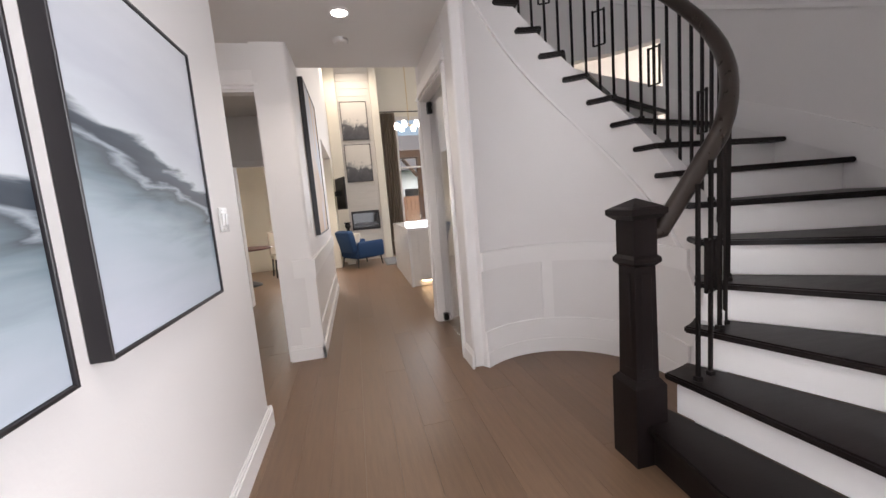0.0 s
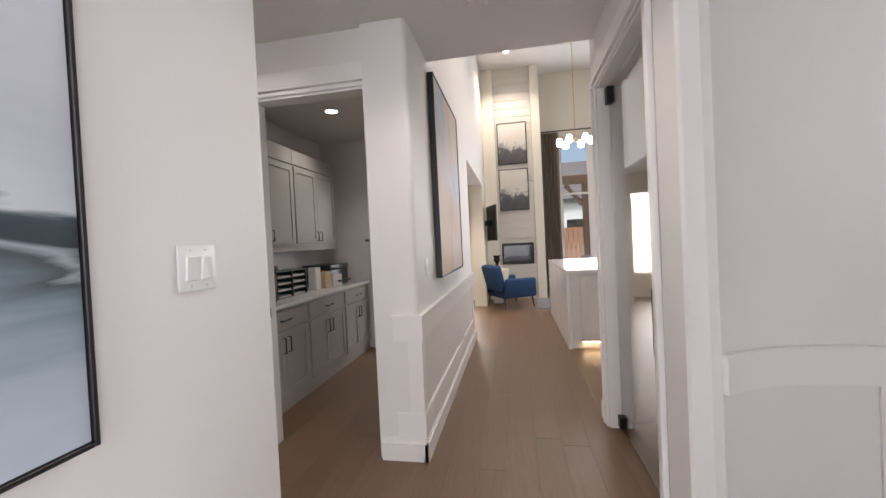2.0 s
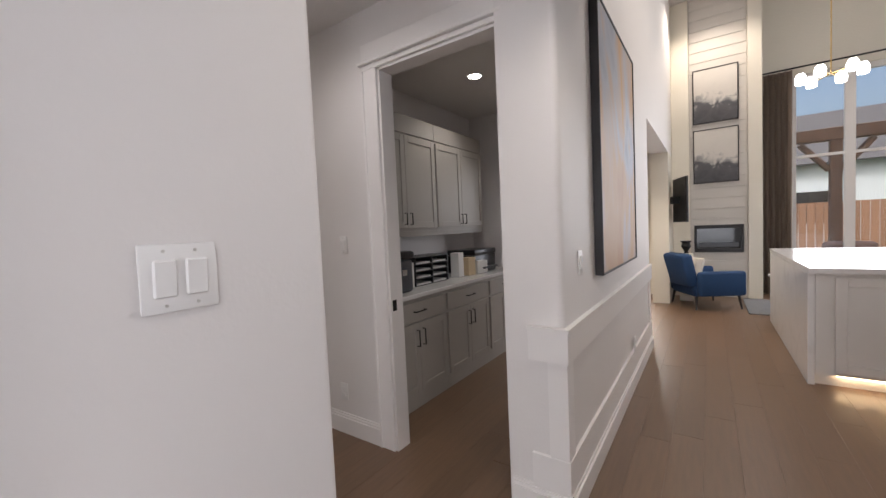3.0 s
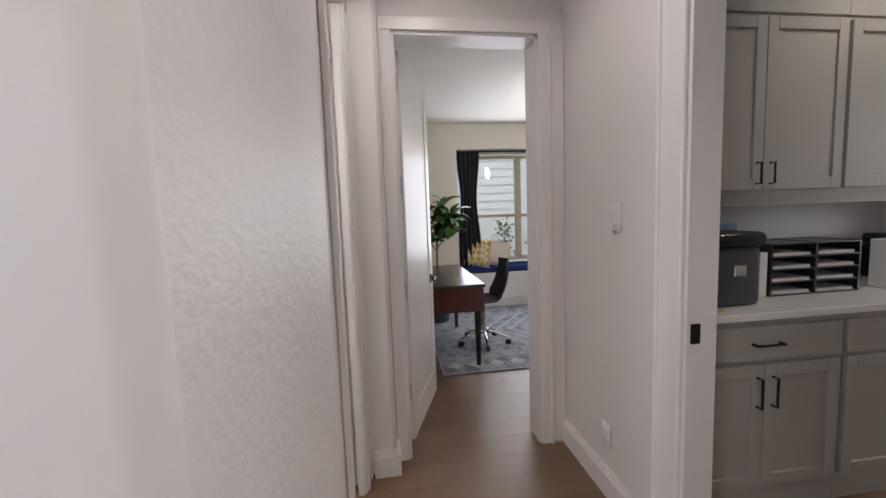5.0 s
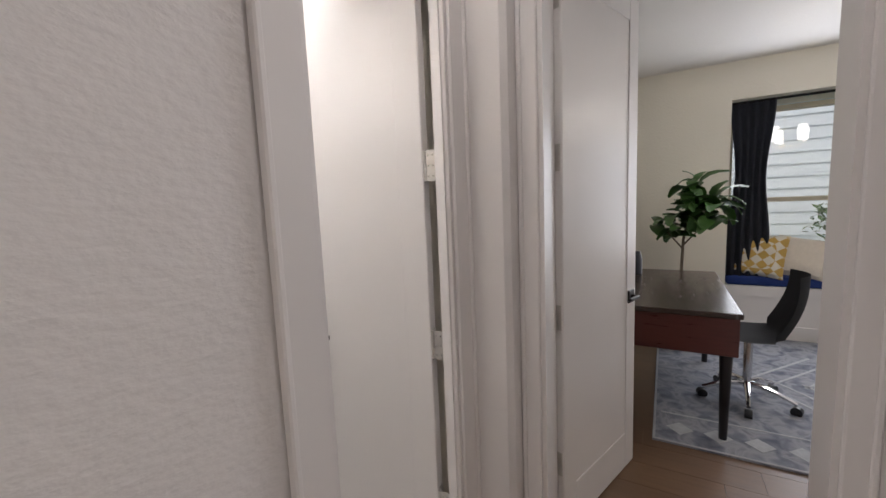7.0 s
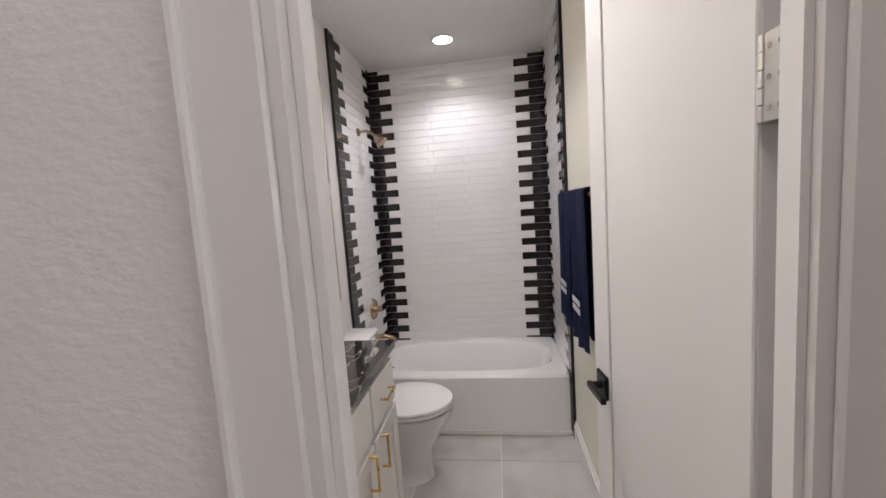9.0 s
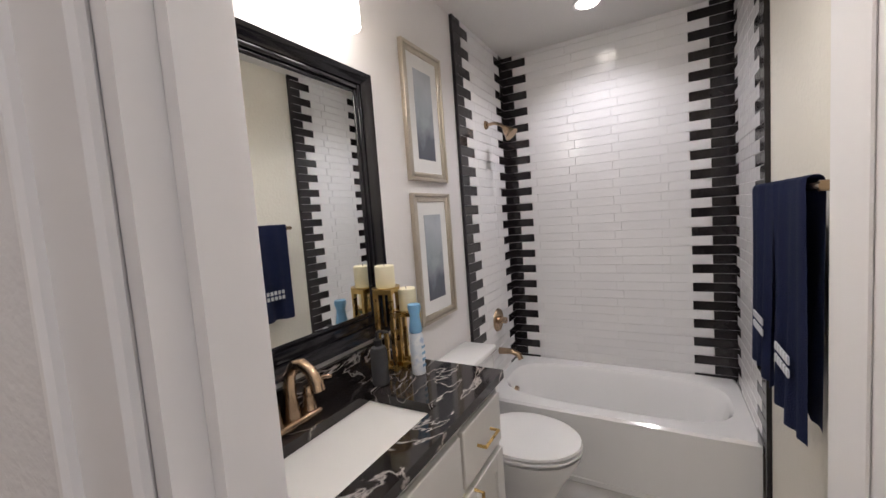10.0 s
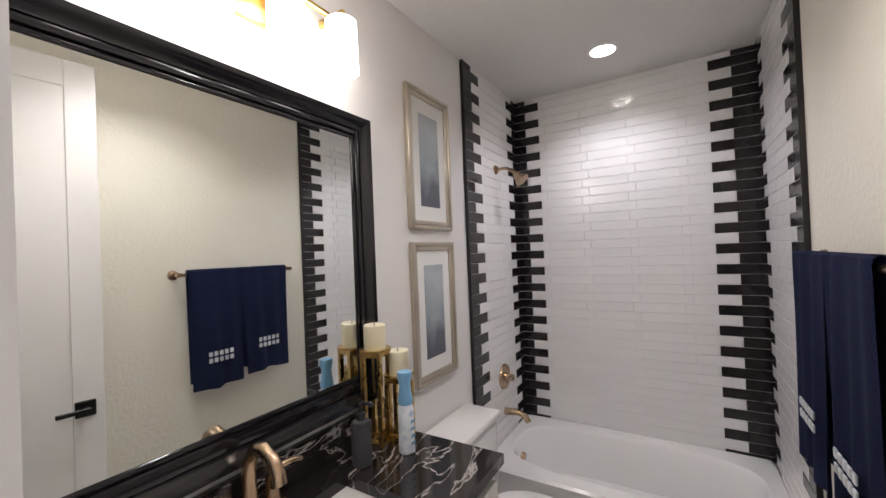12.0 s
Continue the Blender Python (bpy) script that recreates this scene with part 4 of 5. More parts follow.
# vanity
th = thing("vanity_cabinet", "white vanity cabinet with brass pulls", "vanity")
VX, V0, V1, VZ = -1.535, 1.80, 2.785, 0.84
part("body", box(B(), VX, V0, 0.09, EX - 0.002, V1, VZ), CABWHITE, th)
part("toe_kick", box(B(), VX + 0.06, V0 + 0.005, 0, EX - 0.002, V1, 0.09), CABWHITE, th)
for a, b in ((V0 + 0.02, V0 + 0.30), (V0 + 0.315, V1 - 0.02)):
    d = part("drawer_front", box(B(), VX - 0.02, a, VZ - 0.20, VX - 0.001, b, VZ - 0.03, 0.003), CABWHITE, th)
    if b - a < 0.35:
        bm = pull(pose(0, 0, 0, 0, 90, 0), 0.10)
        bmesh.ops.transform(bm, matrix=pose(VX - 0.018, (a + b) / 2, VZ - 0.115, 0, 0, -90), verts=bm.verts)
        part("handle", bm, BRASS, d, "brushed brass pull")
    bm = shaker(B(), 0, b - a, 0.12, VZ - 0.225)
    bmesh.ops.transform(bm, matrix=pose(VX, b, 0, 0, 0, -90), verts=bm.verts)
    d = part("door", bm, CABWHITE, th)
    bm = pull(pose(0, 0, 0), 0.12)
    bmesh.ops.transform(bm, matrix=pose(VX - 0.018, b - 0.05 if b - a < 0.35 else a + 0.06, 0.55, 0, 0, -90), verts=bm.verts)
    part("handle", bm, BRASS, d, "brushed brass pull")
# marble top with a cut-out for the basin
S0, S1, SXA, SXB = 2.09, 2.60, -1.47, -1.215
th = thing("worktop", "polished black marble top with white veins", "worktop")
bm = B()
ZT, ZB = 0.872, 0.842
for a in ((VX - 0.025, V0 - 0.02, SXA, V1), (SXB, V0 - 0.02, EX - 0.003, V1), (SXA, V0 - 0.02, SXB, S0), (SXA, S1, SXB, V1)):
    box(bm, a[0], a[1], ZB, a[2], a[3], ZT)
bmesh.ops.remove_doubles(bm, verts=bm.verts, dist=0.0005)
part("slab", bm, MARBLE, th)
part("backsplash", box(B(), EX - 0.024, V0 - 0.02, ZT + 0.0005, EX - 0.003, V1 - 0.003, ZT + 0.10, 0.002), MARBLE, th)
th = thing("sink_basin", "white rectangular undermount sink basin", "sink")
bm = B()
rs = []
for ins, z in ((0.0, ZB - 0.001), (0.004, ZB - 0.05), (0.03, ZB - 0.13), (0.08, ZB - 0.14)):
    rs.append([bm.verts.new(c) for c in ((SXA - 0.004 + ins, S0 - 0.004 + ins, z), (SXB + 0.004 - ins, S0 - 0.004 + ins, z), (SXB + 0.004 - ins, S1 + 0.004 - ins, z), (SXA - 0.004 + ins, S1 + 0.004 - ins, z))])
for a, b in zip(rs, rs[1:]):
    for i in range(4):
        bm.faces.new((a[i], a[(i + 1) % 4], b[(i + 1) % 4], b[i]))
bm.faces.new(rs[-1])
bmesh.ops.solidify(bm, geom=bm.faces[:], thickness=0.008)
part("basin", bm, PORCELAIN, th)
part("drain", cyl(B(), (-1.34, 2.345, ZB - 0.142), (-1.34, 2.345, ZB - 0.134), 0.025), BRONZE, th)

th = thing("faucet", "champagne bronze centerset faucet with two levers", "faucet", (-1.155, 2.335, ZT))
part("deck_plate", box(B(), -0.030, -0.085, 0.0, 0.030, 0.085, 0.024, 0.011, 3), BRONZE, th)
part("spout", tube(B(), [(0.005, 0, 0.015), (0.006, 0, 0.06), (0.004, 0, 0.11), (-0.006, 0, 0.15), (-0.028, 0, 0.178), (-0.058, 0, 0.184), (-0.088, 0, 0.168), (-0.106, 0, 0.138), (-0.112, 0, 0.118)], [0.026, 0.021, 0.017, 0.016, 0.0155, 0.0155, 0.016, 0.018, 0.0185], 16), BRONZE, th)
for s in (-1, 1):
    part("handle_stem", lathe(B(), [(0.024, 0.018), (0.021, 0.03), (0.016, 0.06), (0.017, 0.078), (0.012, 0.09), (0.004, 0.094)], 18, 0, s * 0.058), BRONZE, th)
    part("lever", tube(B(), [(0, s * 0.058, 0.078), (-0.004, s * 0.080, 0.096), (-0.010, s * 0.110, 0.098), (-0.014, s * 0.135, 0.090)], [0.011, 0.010, 0.008, 0.0065], 12), BRONZE, th)

# mirror
th = thing("wall_mirror", "large bathroom mirror in stepped glossy black frame", "mirror")
MY0, MY1, MZ0, MZ1 = 1.85, 2.785, 1.00, 1.955
part("glass", box(B(), EX - 0.014, MY0 + 0.07, MZ0 + 0.09, EX - 0.008, MY1 - 0.07, MZ1 - 0.07), MIRROR, th)
GLOSSBLACK = mat("glossy_black_lacquer", (0.010, 0.009, 0.011), 0.16, 0, 0.1, 8)


def frame_ring(y0, y1, z0, z1, w, d0, d1, wb):
    bm = B()
    for a in ((y0, y0 + w, z0, z1), (y1 - w, y1, z0, z1), (y0 + w, y1 - w, z0, z0 + wb), (y0 + w, y1 - w, z1 - w, z1)):
        box(bm, EX - d1, a[0], a[2], EX - d0, a[1], a[3], 0.005, 2)
    return bm


def cove_bar(p0, p1, inward, w, d):
    """A frame bar with a rounded, sloping face, mitred at both ends; its back lies on the wall."""
    prof = [(0.0, 0.001), (0.0, d * 0.8), (w * 0.10, d), (w * 0.25, d * 0.98), (w * 0.5, d * 0.80), (w * 0.8, d * 0.62), (w, d * 0.60), (w, 0.001)]
    bm = B()
    p0, p1, inward = Vector(p0), Vector(p1), Vector(inward)
    along = (p1 - p0).normalized()
    ends = [[bm.verts.new(p + inward * u + along * (s * u) + Vector((-h, 0, 0))) for u, h in prof] for p, s in ((p0, 1), (p1, -1))]
    n = len(prof)
    for k in range(n):
        bm.faces.new((ends[0][k], ends[0][(k + 1) % n], ends[1][(k + 1) % n], ends[1][k]))
    bm.faces.new(ends[0][::-1])
    bm.faces.new(ends[1])
    return bm


CORN = [(EX, MY0, MZ0), (EX, MY1, MZ0), (EX, MY1, MZ1), (EX, MY0, MZ1)]
for k, inw in enumerate(((0, 0, 1), (0, -1, 0), (0, 0, -1), (0, 1, 0))):
    part("frame_bar", cove_bar(CORN[k], CORN[(k + 1) % 4], inw, 0.0425, 0.046), GLOSSBLACK, th)
part("frame_step", frame_ring(MY0 + 0.043, MY1 - 0.043, MZ0 + 0.043, MZ1 - 0.043, 0.0175, 0.001, 0.026, 0.0345), GLOSSBLACK, th)
part("frame_inner", frame_ring(MY0 + 0.061, MY1 - 0.061, MZ0 + 0.078, MZ1 - 0.061, 0.013, 0.001, 0.020, 0.014), GLOSSBLACK, th)

# vanity light
th = thing("vanity_light", "brass wall light with four frosted glass shades, lit", "wall light")
LZ = 2.13
part("back_plate", box(B(), EX - 0.02, 2.13, LZ - 0.02, EX - 0.001, 2.53, LZ + 0.10, 0.004), BRASS, th)
part("bar", box(B(), EX - 0.075, 1.99, LZ + 0.075, EX - 0.06, 2.67, LZ + 0.09, 0.003), BRASS, th)
for y in (2.04, 2.23, 2.42, 2.61):
    part("arm", box(B(), EX - 0.125, y - 0.007, LZ + 0.06, EX - 0.02, y + 0.007, LZ + 0.085, 0.003), BRASS, th)
    part("shade", lathe(B(), [(0.02, LZ + 0.055), (0.045, LZ + 0.05), (0.047, LZ - 0.10), (0.043, LZ - 0.10)], 24, EX - 0.11, y), LAMPGLASS, th)

# pictures over the toilet
MIST = ramp_mat("misty_print", [(0.0, (0.07, 0.075, 0.10)), (0.35, (0.10, 0.11, 0.14)), (0.52, (0.33, 0.37, 0.40)), (0.75, (0.42, 0.45, 0.49)), (1.0, (0.30, 0.32, 0.37))], 6, 8, 0.4, 0.5, (1, 1, 1), (0, 0, 1.6, 0.52), 0.5)
for zc in (1.89, 1.235):
    th = thing("framed_picture", "misty grey print, wide mat, champagne silver frame", "picture", group="pair of framed prints")
    w, h = 0.335, 0.60
    for ins, wd, d in ((0.0, 0.016, 0.022), (0.0165, 0.022, 0.016)):
        bm = B()
        for a in ((-w / 2 + ins, -w / 2 + ins + wd, -h / 2 + ins, h / 2 - ins), (w / 2 - ins - wd, w / 2 - ins, -h / 2 + ins, h / 2 - ins), (-w / 2 + ins + wd, w / 2 - ins - wd, -h / 2 + ins, -h / 2 + ins + wd), (-w / 2 + ins + wd, w / 2 - ins - wd, h / 2 - ins - wd, h / 2 - ins)):
            box(bm, a[0], -d, a[2], a[1], 0, a[3], 0.004, 2)
        part("frame", bm, SILVERFRAME, th)
    part("mat_board", box(B(), -w / 2 + 0.036, -0.008, -h / 2 + 0.036, w / 2 - 0.036, -0.002, h / 2 - 0.036), MATBOARD, th)
    part("print", box(B(), -0.075, -0.0095, -h / 2 + 0.10, 0.075, -0.0085, h / 2 - 0.10), MIST, th)
    th.matrix_world = pose(EX - 0.001, 1.435, zc, 0, 0, -90)

# things on the vanity
for cx, cy, hh in ((-1.165, 1.895, 0.300), (-1.21, 1.832, 0.205)):
    th = thing("candle_stand", "square brass candle stand on the vanity top", "candle stand", (cx, cy, ZT), 12, "pair of candle stands")
    s, q = 0.030, 0.0075
    for sx in (-s, s):
        for sy in (-s, s):
            part("upright", box(B(), sx - q, sy - q, 0, sx + q, sy + q, hh, 0.001), BRASS, th)
    for zz in (0.0, hh - 0.016):
        bm = B()
        for w in (-s, s):
            box(bm, -s + q, w - q, zz, s - q, w + q, zz + 0.016)
            box(bm, w - q, -s + q, zz, w + q, s - q, zz + 0.016)
        part("rail", bm, BRASS, th)
    part("dish", lathe(B(), [(0.03, hh), (0.052, hh + 0.003), (0.052, hh + 0.008), (0.03, hh + 0.006)], 24), BRASS, th)
    c = thing("candle", "ivory pillar candle on a brass dish", "candle", (cx, cy, ZT + hh + 0.006), 0, "pair of candles")
    part("wax", lathe(B(), [(0.034, 0.0), (0.036, 0.003), (0.036, 0.078), (0.033, 0.081), (0.02, 0.076)], 24), WAX, c)
    part("wick", cyl(B(), (0, 0, 0.075), (0.001, 0, 0.088), 0.0012, n=6), BLACKPLASTIC, c)
th = thing("soap_dispenser", "matte black pump soap bottle on vanity", "soap dispenser", (-1.215, 2.025, ZT))
part("bottle", lathe(B(), [(0.026, 0), (0.029, 0.004), (0.029, 0.115), (0.024, 0.128), (0.012, 0.134)], 24), GREYFABRIC, th)
part("collar", lathe(B(), [(0.014, 0.133), (0.014, 0.152), (0.006, 0.155)], 16), BLACKPLASTIC, th)
part("pump", tube(B(), [(0, 0, 0.15), (0, 0, 0.178), (-0.008, -0.002, 0.182), (-0.04, -0.012, 0.178)], [0.005, 0.006, 0.006, 0.004]), BLACKPLASTIC, th)
th = thing("air_freshener", "pale blue and white air freshener spray can", "spray can", (-1.29, 1.905, ZT))
part("can", lathe(B(), [(0.022, 0), (0.025, 0.004), (0.025, 0.135), (0.020, 0.150)], 24), SPRAYCAN, th)
part("trigger_cap", lathe(B(), [(0.0215, 0.150), (0.024, 0.158), (0.019, 0.19), (0.017, 0.212), (0.024, 0.238), (0.022, 0.25), (0.008, 0.247)], 24), SPRAYBLUE, th)
for k in range(4):
    part("label_bar", box(B(), -0.0265, -0.010, 0.095 - k * 0.022, -0.0255, 0.010, 0.104 - k * 0.022), BLUEPRINT, th)


# towels
def terry(bm, w, h, d, folds=5, amp=0.008, seed=0):
    """A hanging towel, folded over at the top: runs along x, hangs down -z."""
    nx, prof = 28, []
    for k in range(9):
        prof.append((-d / 2, -h * (1 - k / 8)))
    for k in range(1, 5):
        a = math.pi * k / 5
        prof.append((-d / 2 * math.cos(a), d / 2 * math.sin(a)))
    for k in range(9):
        prof.append((d / 2, -h * 0.94 * k / 8))
    grid = []
    for i in range(nx + 1):
        u = i / nx
        row = []
        for y, z in prof:
            low = min(1.0, max(0.0, -z / h))
            dy = amp * math.sin(u * folds * 2 * math.pi + seed + 1.5 * low) * (0.3 + low) + 0.5 * amp * math.sin(u * 13 + 3 * low)
            row.append(bm.verts.new(((u - 0.5) * w * (1 - 0.05 * low), y + (dy if y < 0 else -dy * 0.3), z + 0.006 * math.sin(u * 9 + seed) * low)))
        grid.append(row)
    for p, q in zip(grid, grid[1:]):
        for k in range(len(prof) - 1):
            bm.faces.new((p[k], q[k], q[k + 1], p[k + 1]))
    bmesh.ops.solidify(bm, geom=bm.faces[:], thickness=0.006)
    return bm


TB0, TB1, TBZ = 1.24, 1.91, 1.425
th = thing("towel_bar", "champagne bronze towel bar on the wall", "towel bar")
part("bar", tube(B(), [(WX + 0.07, TB0, TBZ), (WX + 0.07, TB1, TBZ)], 0.009), BRONZE, th)
for y in (TB0 + 0.012, TB1 - 0.012):
    part("post", tube(B(), [(WX + 0.001, y, TBZ), (WX + 0.012, y, TBZ), (WX + 0.02, y, TBZ), (WX + 0.075, y, TBZ)], [0.026, 0.024, 0.012, 0.012], 14), BRONZE, th)
TEXTW = mat("pale_embroidery", (0.55, 0.56, 0.60), 0.9)
for yc, w, h in ((1.435, 0.285, 0.60), (1.72, 0.285, 0.62)):
    t = thing("bath_towel", "navy terry towel with pale embroidery, hung folded", "towel", group="two navy towels")
    part("cloth", terry(B(), w, h, 0.034, 3, 0.007, yc * 7), NAVY, t)
    for r in range(2):
        for k in range(5):
            bm = box(B(), -0.07 + k * 0.028, -0.031, -h + 0.17 - r * 0.034, -0.07 + k * 0.028 + 0.020, -0.026, -h + 0.194 - r * 0.034, 0.004)
            part("embroidery", bm, TEXTW, t)
    t.matrix_world = pose(WX + 0.07, yc, TBZ + 0.010, 0, 0, 90)
th = thing("towel_ring", "champagne bronze towel ring on bathroom wall", "towel ring")
RX, RY, RZ = -1.30, 2.819, 1.46
part("post", tube(B(), [(RX, RY - 0.001, RZ), (RX, RY - 0.012, RZ), (RX, RY - 0.018, RZ), (RX, RY - 0.042, RZ)], [0.028, 0.026, 0.013, 0.016], 14), BRONZE, th)
part("ring", tube(B(), [(RX + 0.08 * math.sin(a), RY - 0.038, RZ - 0.085 + 0.08 * math.cos(a)) for a in [2 * math.pi * i / 28 for i in range(29)]], 0.007), BRONZE, th)
t = thing("hand_towel", "navy terry hand towel pulled through the ring", "towel")
part("cloth", terry(B(), 0.20, 0.40, 0.056, 2, 0.012, 1), NAVY, t)
t.matrix_world = pose(RX, RY - 0.044, RZ - 0.158)
base_run("baseboard_bath_west", WX + 0.001, 2.78, WX + 0.001, TE + 0.014, 0.12, 0.014)
# large stone floor tiles
for i in range(3):
    for j in range(5):
        w, l = 0.445, 0.5
        xa, ya = WX + 0.002 + i * w, 0.30 + j * l
        o = part("floor_tile", box(B(), -w / 2 + 0.002, -l / 2 + 0.002, -0.0028, w / 2 - 0.002, l / 2 - 0.002, 0.0, 0.001), FLOORTILE, bpy.data.objects["floor_bath"])
        o.location = (min(xa + w / 2, EX - 0.2), ya + l / 2, 0)
# pantry back wall behind the cabinets
setting("wall_pantry_west", PAINT, (-2.57, 4.17, 0, -2.49, 6.62, 2.82))


# ---- study ----
def window_unit(name, label, m, w, h, cols, rows, material, t=0.05, mull=0.05, mid=()):
    """A window in the plane y=0, its lower corner at the origin, x to the side."""
    th = thing(name, label, "window")
    tagged(th, kind="structure")
    bm = B()
    for a in ((0, t, 0, h), (w - t, w, 0, h), (t, w - t, 0, t), (t, w - t, h - t, h)):
        box(bm, a[0], -0.04, a[2], a[1], 0.04, a[3], 0.004)
    part("window_frame", bm, material, th)
    for c in range(1, cols):
        x = w * c / cols
        part("mullion", box(B(), x - mull / 2, -0.035, t, x + mull / 2, 0.035, h - t, 0.003), material, th)
    for z in mid:
        for c in range(cols):
            xa = t if c == 0 else w * c / cols + mull / 2
            xb = w - t if c == cols - 1 else w * (c + 1) / cols - mull / 2
            part("transom", box(B(), xa, -0.03, z - 0.022, xb, 0.03, z + 0.022, 0.003), material, th)
    for c in range(cols):
        xa = t if c == 0 else w * c / cols + mull / 2
        xb = w - t if c == cols - 1 else w * (c + 1) / cols - mull / 2
        zs = [t, *mid, h - t]
        for za, zb in zip(zs, zs[1:]):
            p = part("pane", box(B(), xa, -0.003, za + 0.022, xb, 0.003, zb - 0.022), GLASS, th)
            p.visible_shadow = False
    th.matrix_world = m
    return th


TANFRAME = mat("almond_window_vinyl", (0.55, 0.50, 0.38), 0.45, 0, 0.03, 6)
SX0 = -5.88
setting("window_recess", PAINT_WARM, (-6.45, 3.98, 0.62, -5.98, 4.03, 2.3), (-6.45, 6.1, 0.62, -5.98, 6.15, 2.3), (-6.45, 4.03, 2.27, -5.98, 6.1, 2.32), (-6.45, 4.03, 0.40, -5.98, 6.1, 0.50))
window_unit("window_1", "double-hung window with almond frame over the bench", pose(-6.35, 6.08, 0.62, 0, 0, -90), 2.03, 1.62, 2, 1, TANFRAME, 0.05, 0.09, (0.70,))
setting("wall_bench", TRIM, (-6.40, 4.03, 0, -5.90, 6.1, 0.50), (-5.90, 4.03, 0.40, -5.885, 6.1, 0.50), (-5.90, 4.03, 0.0, -5.88, 6.1, 0.13))
th = thing("bench_cushion", "royal blue cushion along the window bench", "cushion", (-6.12, 5.06, 0.501))
part("cushion", box(B(), -0.23, -1.02, 0, 0.23, 1.02, 0.09, 0.03, 3), mat("royal_blue_fabric", (0.008, 0.03, 0.16), 0.85, 0, 0.2, 40, 0.2, 200), th)


def pillow(name, label, m, w, material):
    bm = B()
    n = 12
    g = {}
    for s in (-1, 1):
        for i in range(n + 1):
            for j in range(n + 1):
                u, v = 2 * i / n - 1, 2 * j / n - 1
                edge = (1 - u ** 4) * (1 - v ** 4)
                if edge < 1e-6 and s == 1:
                    g[(s, i, j)] = g[(-1, i, j)]
                    continue
                k = 1 - 0.06 * (1 - abs(u)) * abs(v) ** 2
                g[(s, i, j)] = bm.verts.new((u * w / 2 * (1 - 0.06 * (1 - v * v)), s * 0.075 * edge ** 0.5, v * w / 2 * (1 - 0.06 * (1 - u * u))))
    for s in (-1, 1):
        for i in range(n):
            for j in range(n):
                f = [g[(s, i, j)], g[(s, i + 1, j)], g[(s, i + 1, j + 1)], g[(s, i, j + 1)]]
                if len(set(f)) > 2:
                    bm.faces.new(f if s == 1 else f[::-1])
    o = tagged(part(name, bm, material), label, "pillow")
    o.matrix_world = m
    return o


def pattern(name, a, b, scale):
    m = mat(name, a, 0.9)
    t = m.node_tree
    co = t.nodes.new("ShaderNodeTexCoord")
    ck = t.nodes.new("ShaderNodeTexChecker")
    ck.inputs["Scale"].default_value = scale
    ck.inputs["Color1"].default_value, ck.inputs["Color2"].default_value = (*a, 1), (*b, 1)
    mp = t.nodes.new("ShaderNodeMapping")
    mp.inputs["Rotation"].default_value = (0, radians(45), 0)
    t.links.new(co.outputs["Object"], mp.inputs["Vector"])
    t.links.new(mp.outputs[0], ck.inputs["Vector"])
    t.links.new(ck.outputs["Color"], t.nodes["Principled BSDF"].inputs["Base Color"])
    return m


pillow("throw_pillow", "gold and cream geometric throw pillow on bench", pose(-5.98, 4.30, 0.79, -14, 4, 70), 0.42, pattern("gold_geometric", (0.55, 0.36, 0.10), (0.70, 0.66, 0.56), 15))
pillow("throw_pillow", "cream textured throw pillow leaning on bench", pose(-6.02, 4.62, 0.77, -24, 8, 72), 0.40, CREAM)


def drape(name, label, m, w, h, material, folds=6, amp=0.03, gather=0.0):
    bm = B()
    nx, nz = folds * 10, 14
    grid = []
    for i in range(nx + 1):
        u = i / nx
        row = []
        for j in range(nz + 1):
            v = j / nz
            sq = 1 - gather * math.sin(math.pi * min(1, max(0, (1 - v) * 1.25))) ** 2
            row.append(bm.verts.new(((u - 0.5) * w * sq, amp * math.sin(u * folds * 2 * math.pi + 0.4 * math.sin(5 * v)) * (0.6 + 0.4 * (1 - v)), v * h)))
        grid.append(row)
    for p, q in zip(grid, grid[1:]):
        for j in range(nz):
            bm.faces.new((p[j], q[j], q[j + 1], p[j + 1]))
    bmesh.ops.solidify(bm, geom=bm.faces[:], thickness=0.004)
    o = tagged(part(name, bm, material), label, "curtain")
    o.matrix_world = m
    return o


drape("curtain", "charcoal curtain tied back beside the bench", pose(-5.94, 4.20, 0.58, 0, 0, 90), 0.34, 1.66, CURTAIN, 5, 0.025, 0.3)
drape("curtain", "charcoal curtain tied back beside the bench", pose(-5.94, 5.92, 0.58, 0, 0, 90), 0.34, 1.66, CURTAIN, 5, 0.025, 0.3)
th = thing("curtain_rod", "thin black curtain rod above the bench window", "curtain rod")
part("rod", tube(B(), [(-5.94, 4.03, 2.245), (-5.94, 6.1, 2.245)], 0.012), BLACKMETAL, th)

# out-of-view window, added to carry the side fill lamp
window_unit("window_4", "white framed foyer window, added out of view", pose(3.12, 0.15, 0.95, 0, 0, -90), 1.8, 2.3, 2, 1, TRIM, 0.06, 0.06, (1.2,))
# desk
th = thing("desk", "mahogany writing desk with dark tapered legs", "desk")
DX0, DX1, DY0, DY1 = -5.05, -3.72, 3.15, 3.86
part("desktop", box(B(), DX0 - 0.01, DY0 - 0.01, 0.735, DX1 + 0.01, DY1 + 0.01, 0.765, 0.004), DESKTOP, th)
part("apron", box(B(), DX0 + 0.01, DY0 + 0.01, 0.52, DX1 - 0.003, DY1 - 0.003, 0.734, 0.004), MAHOGANY, th)
for x in (DX0 + 0.06, DX1 - 0.07):
    for y in (DY0 + 0.06, DY1 - 0.05):
        part("leg", cyl(B(), (x, y, 0.52), (x + (0.03 if x > -4.4 else -0.03) * 0, y, 0.0), 0.032, 0.020, 12), BLACKFRAME, th)
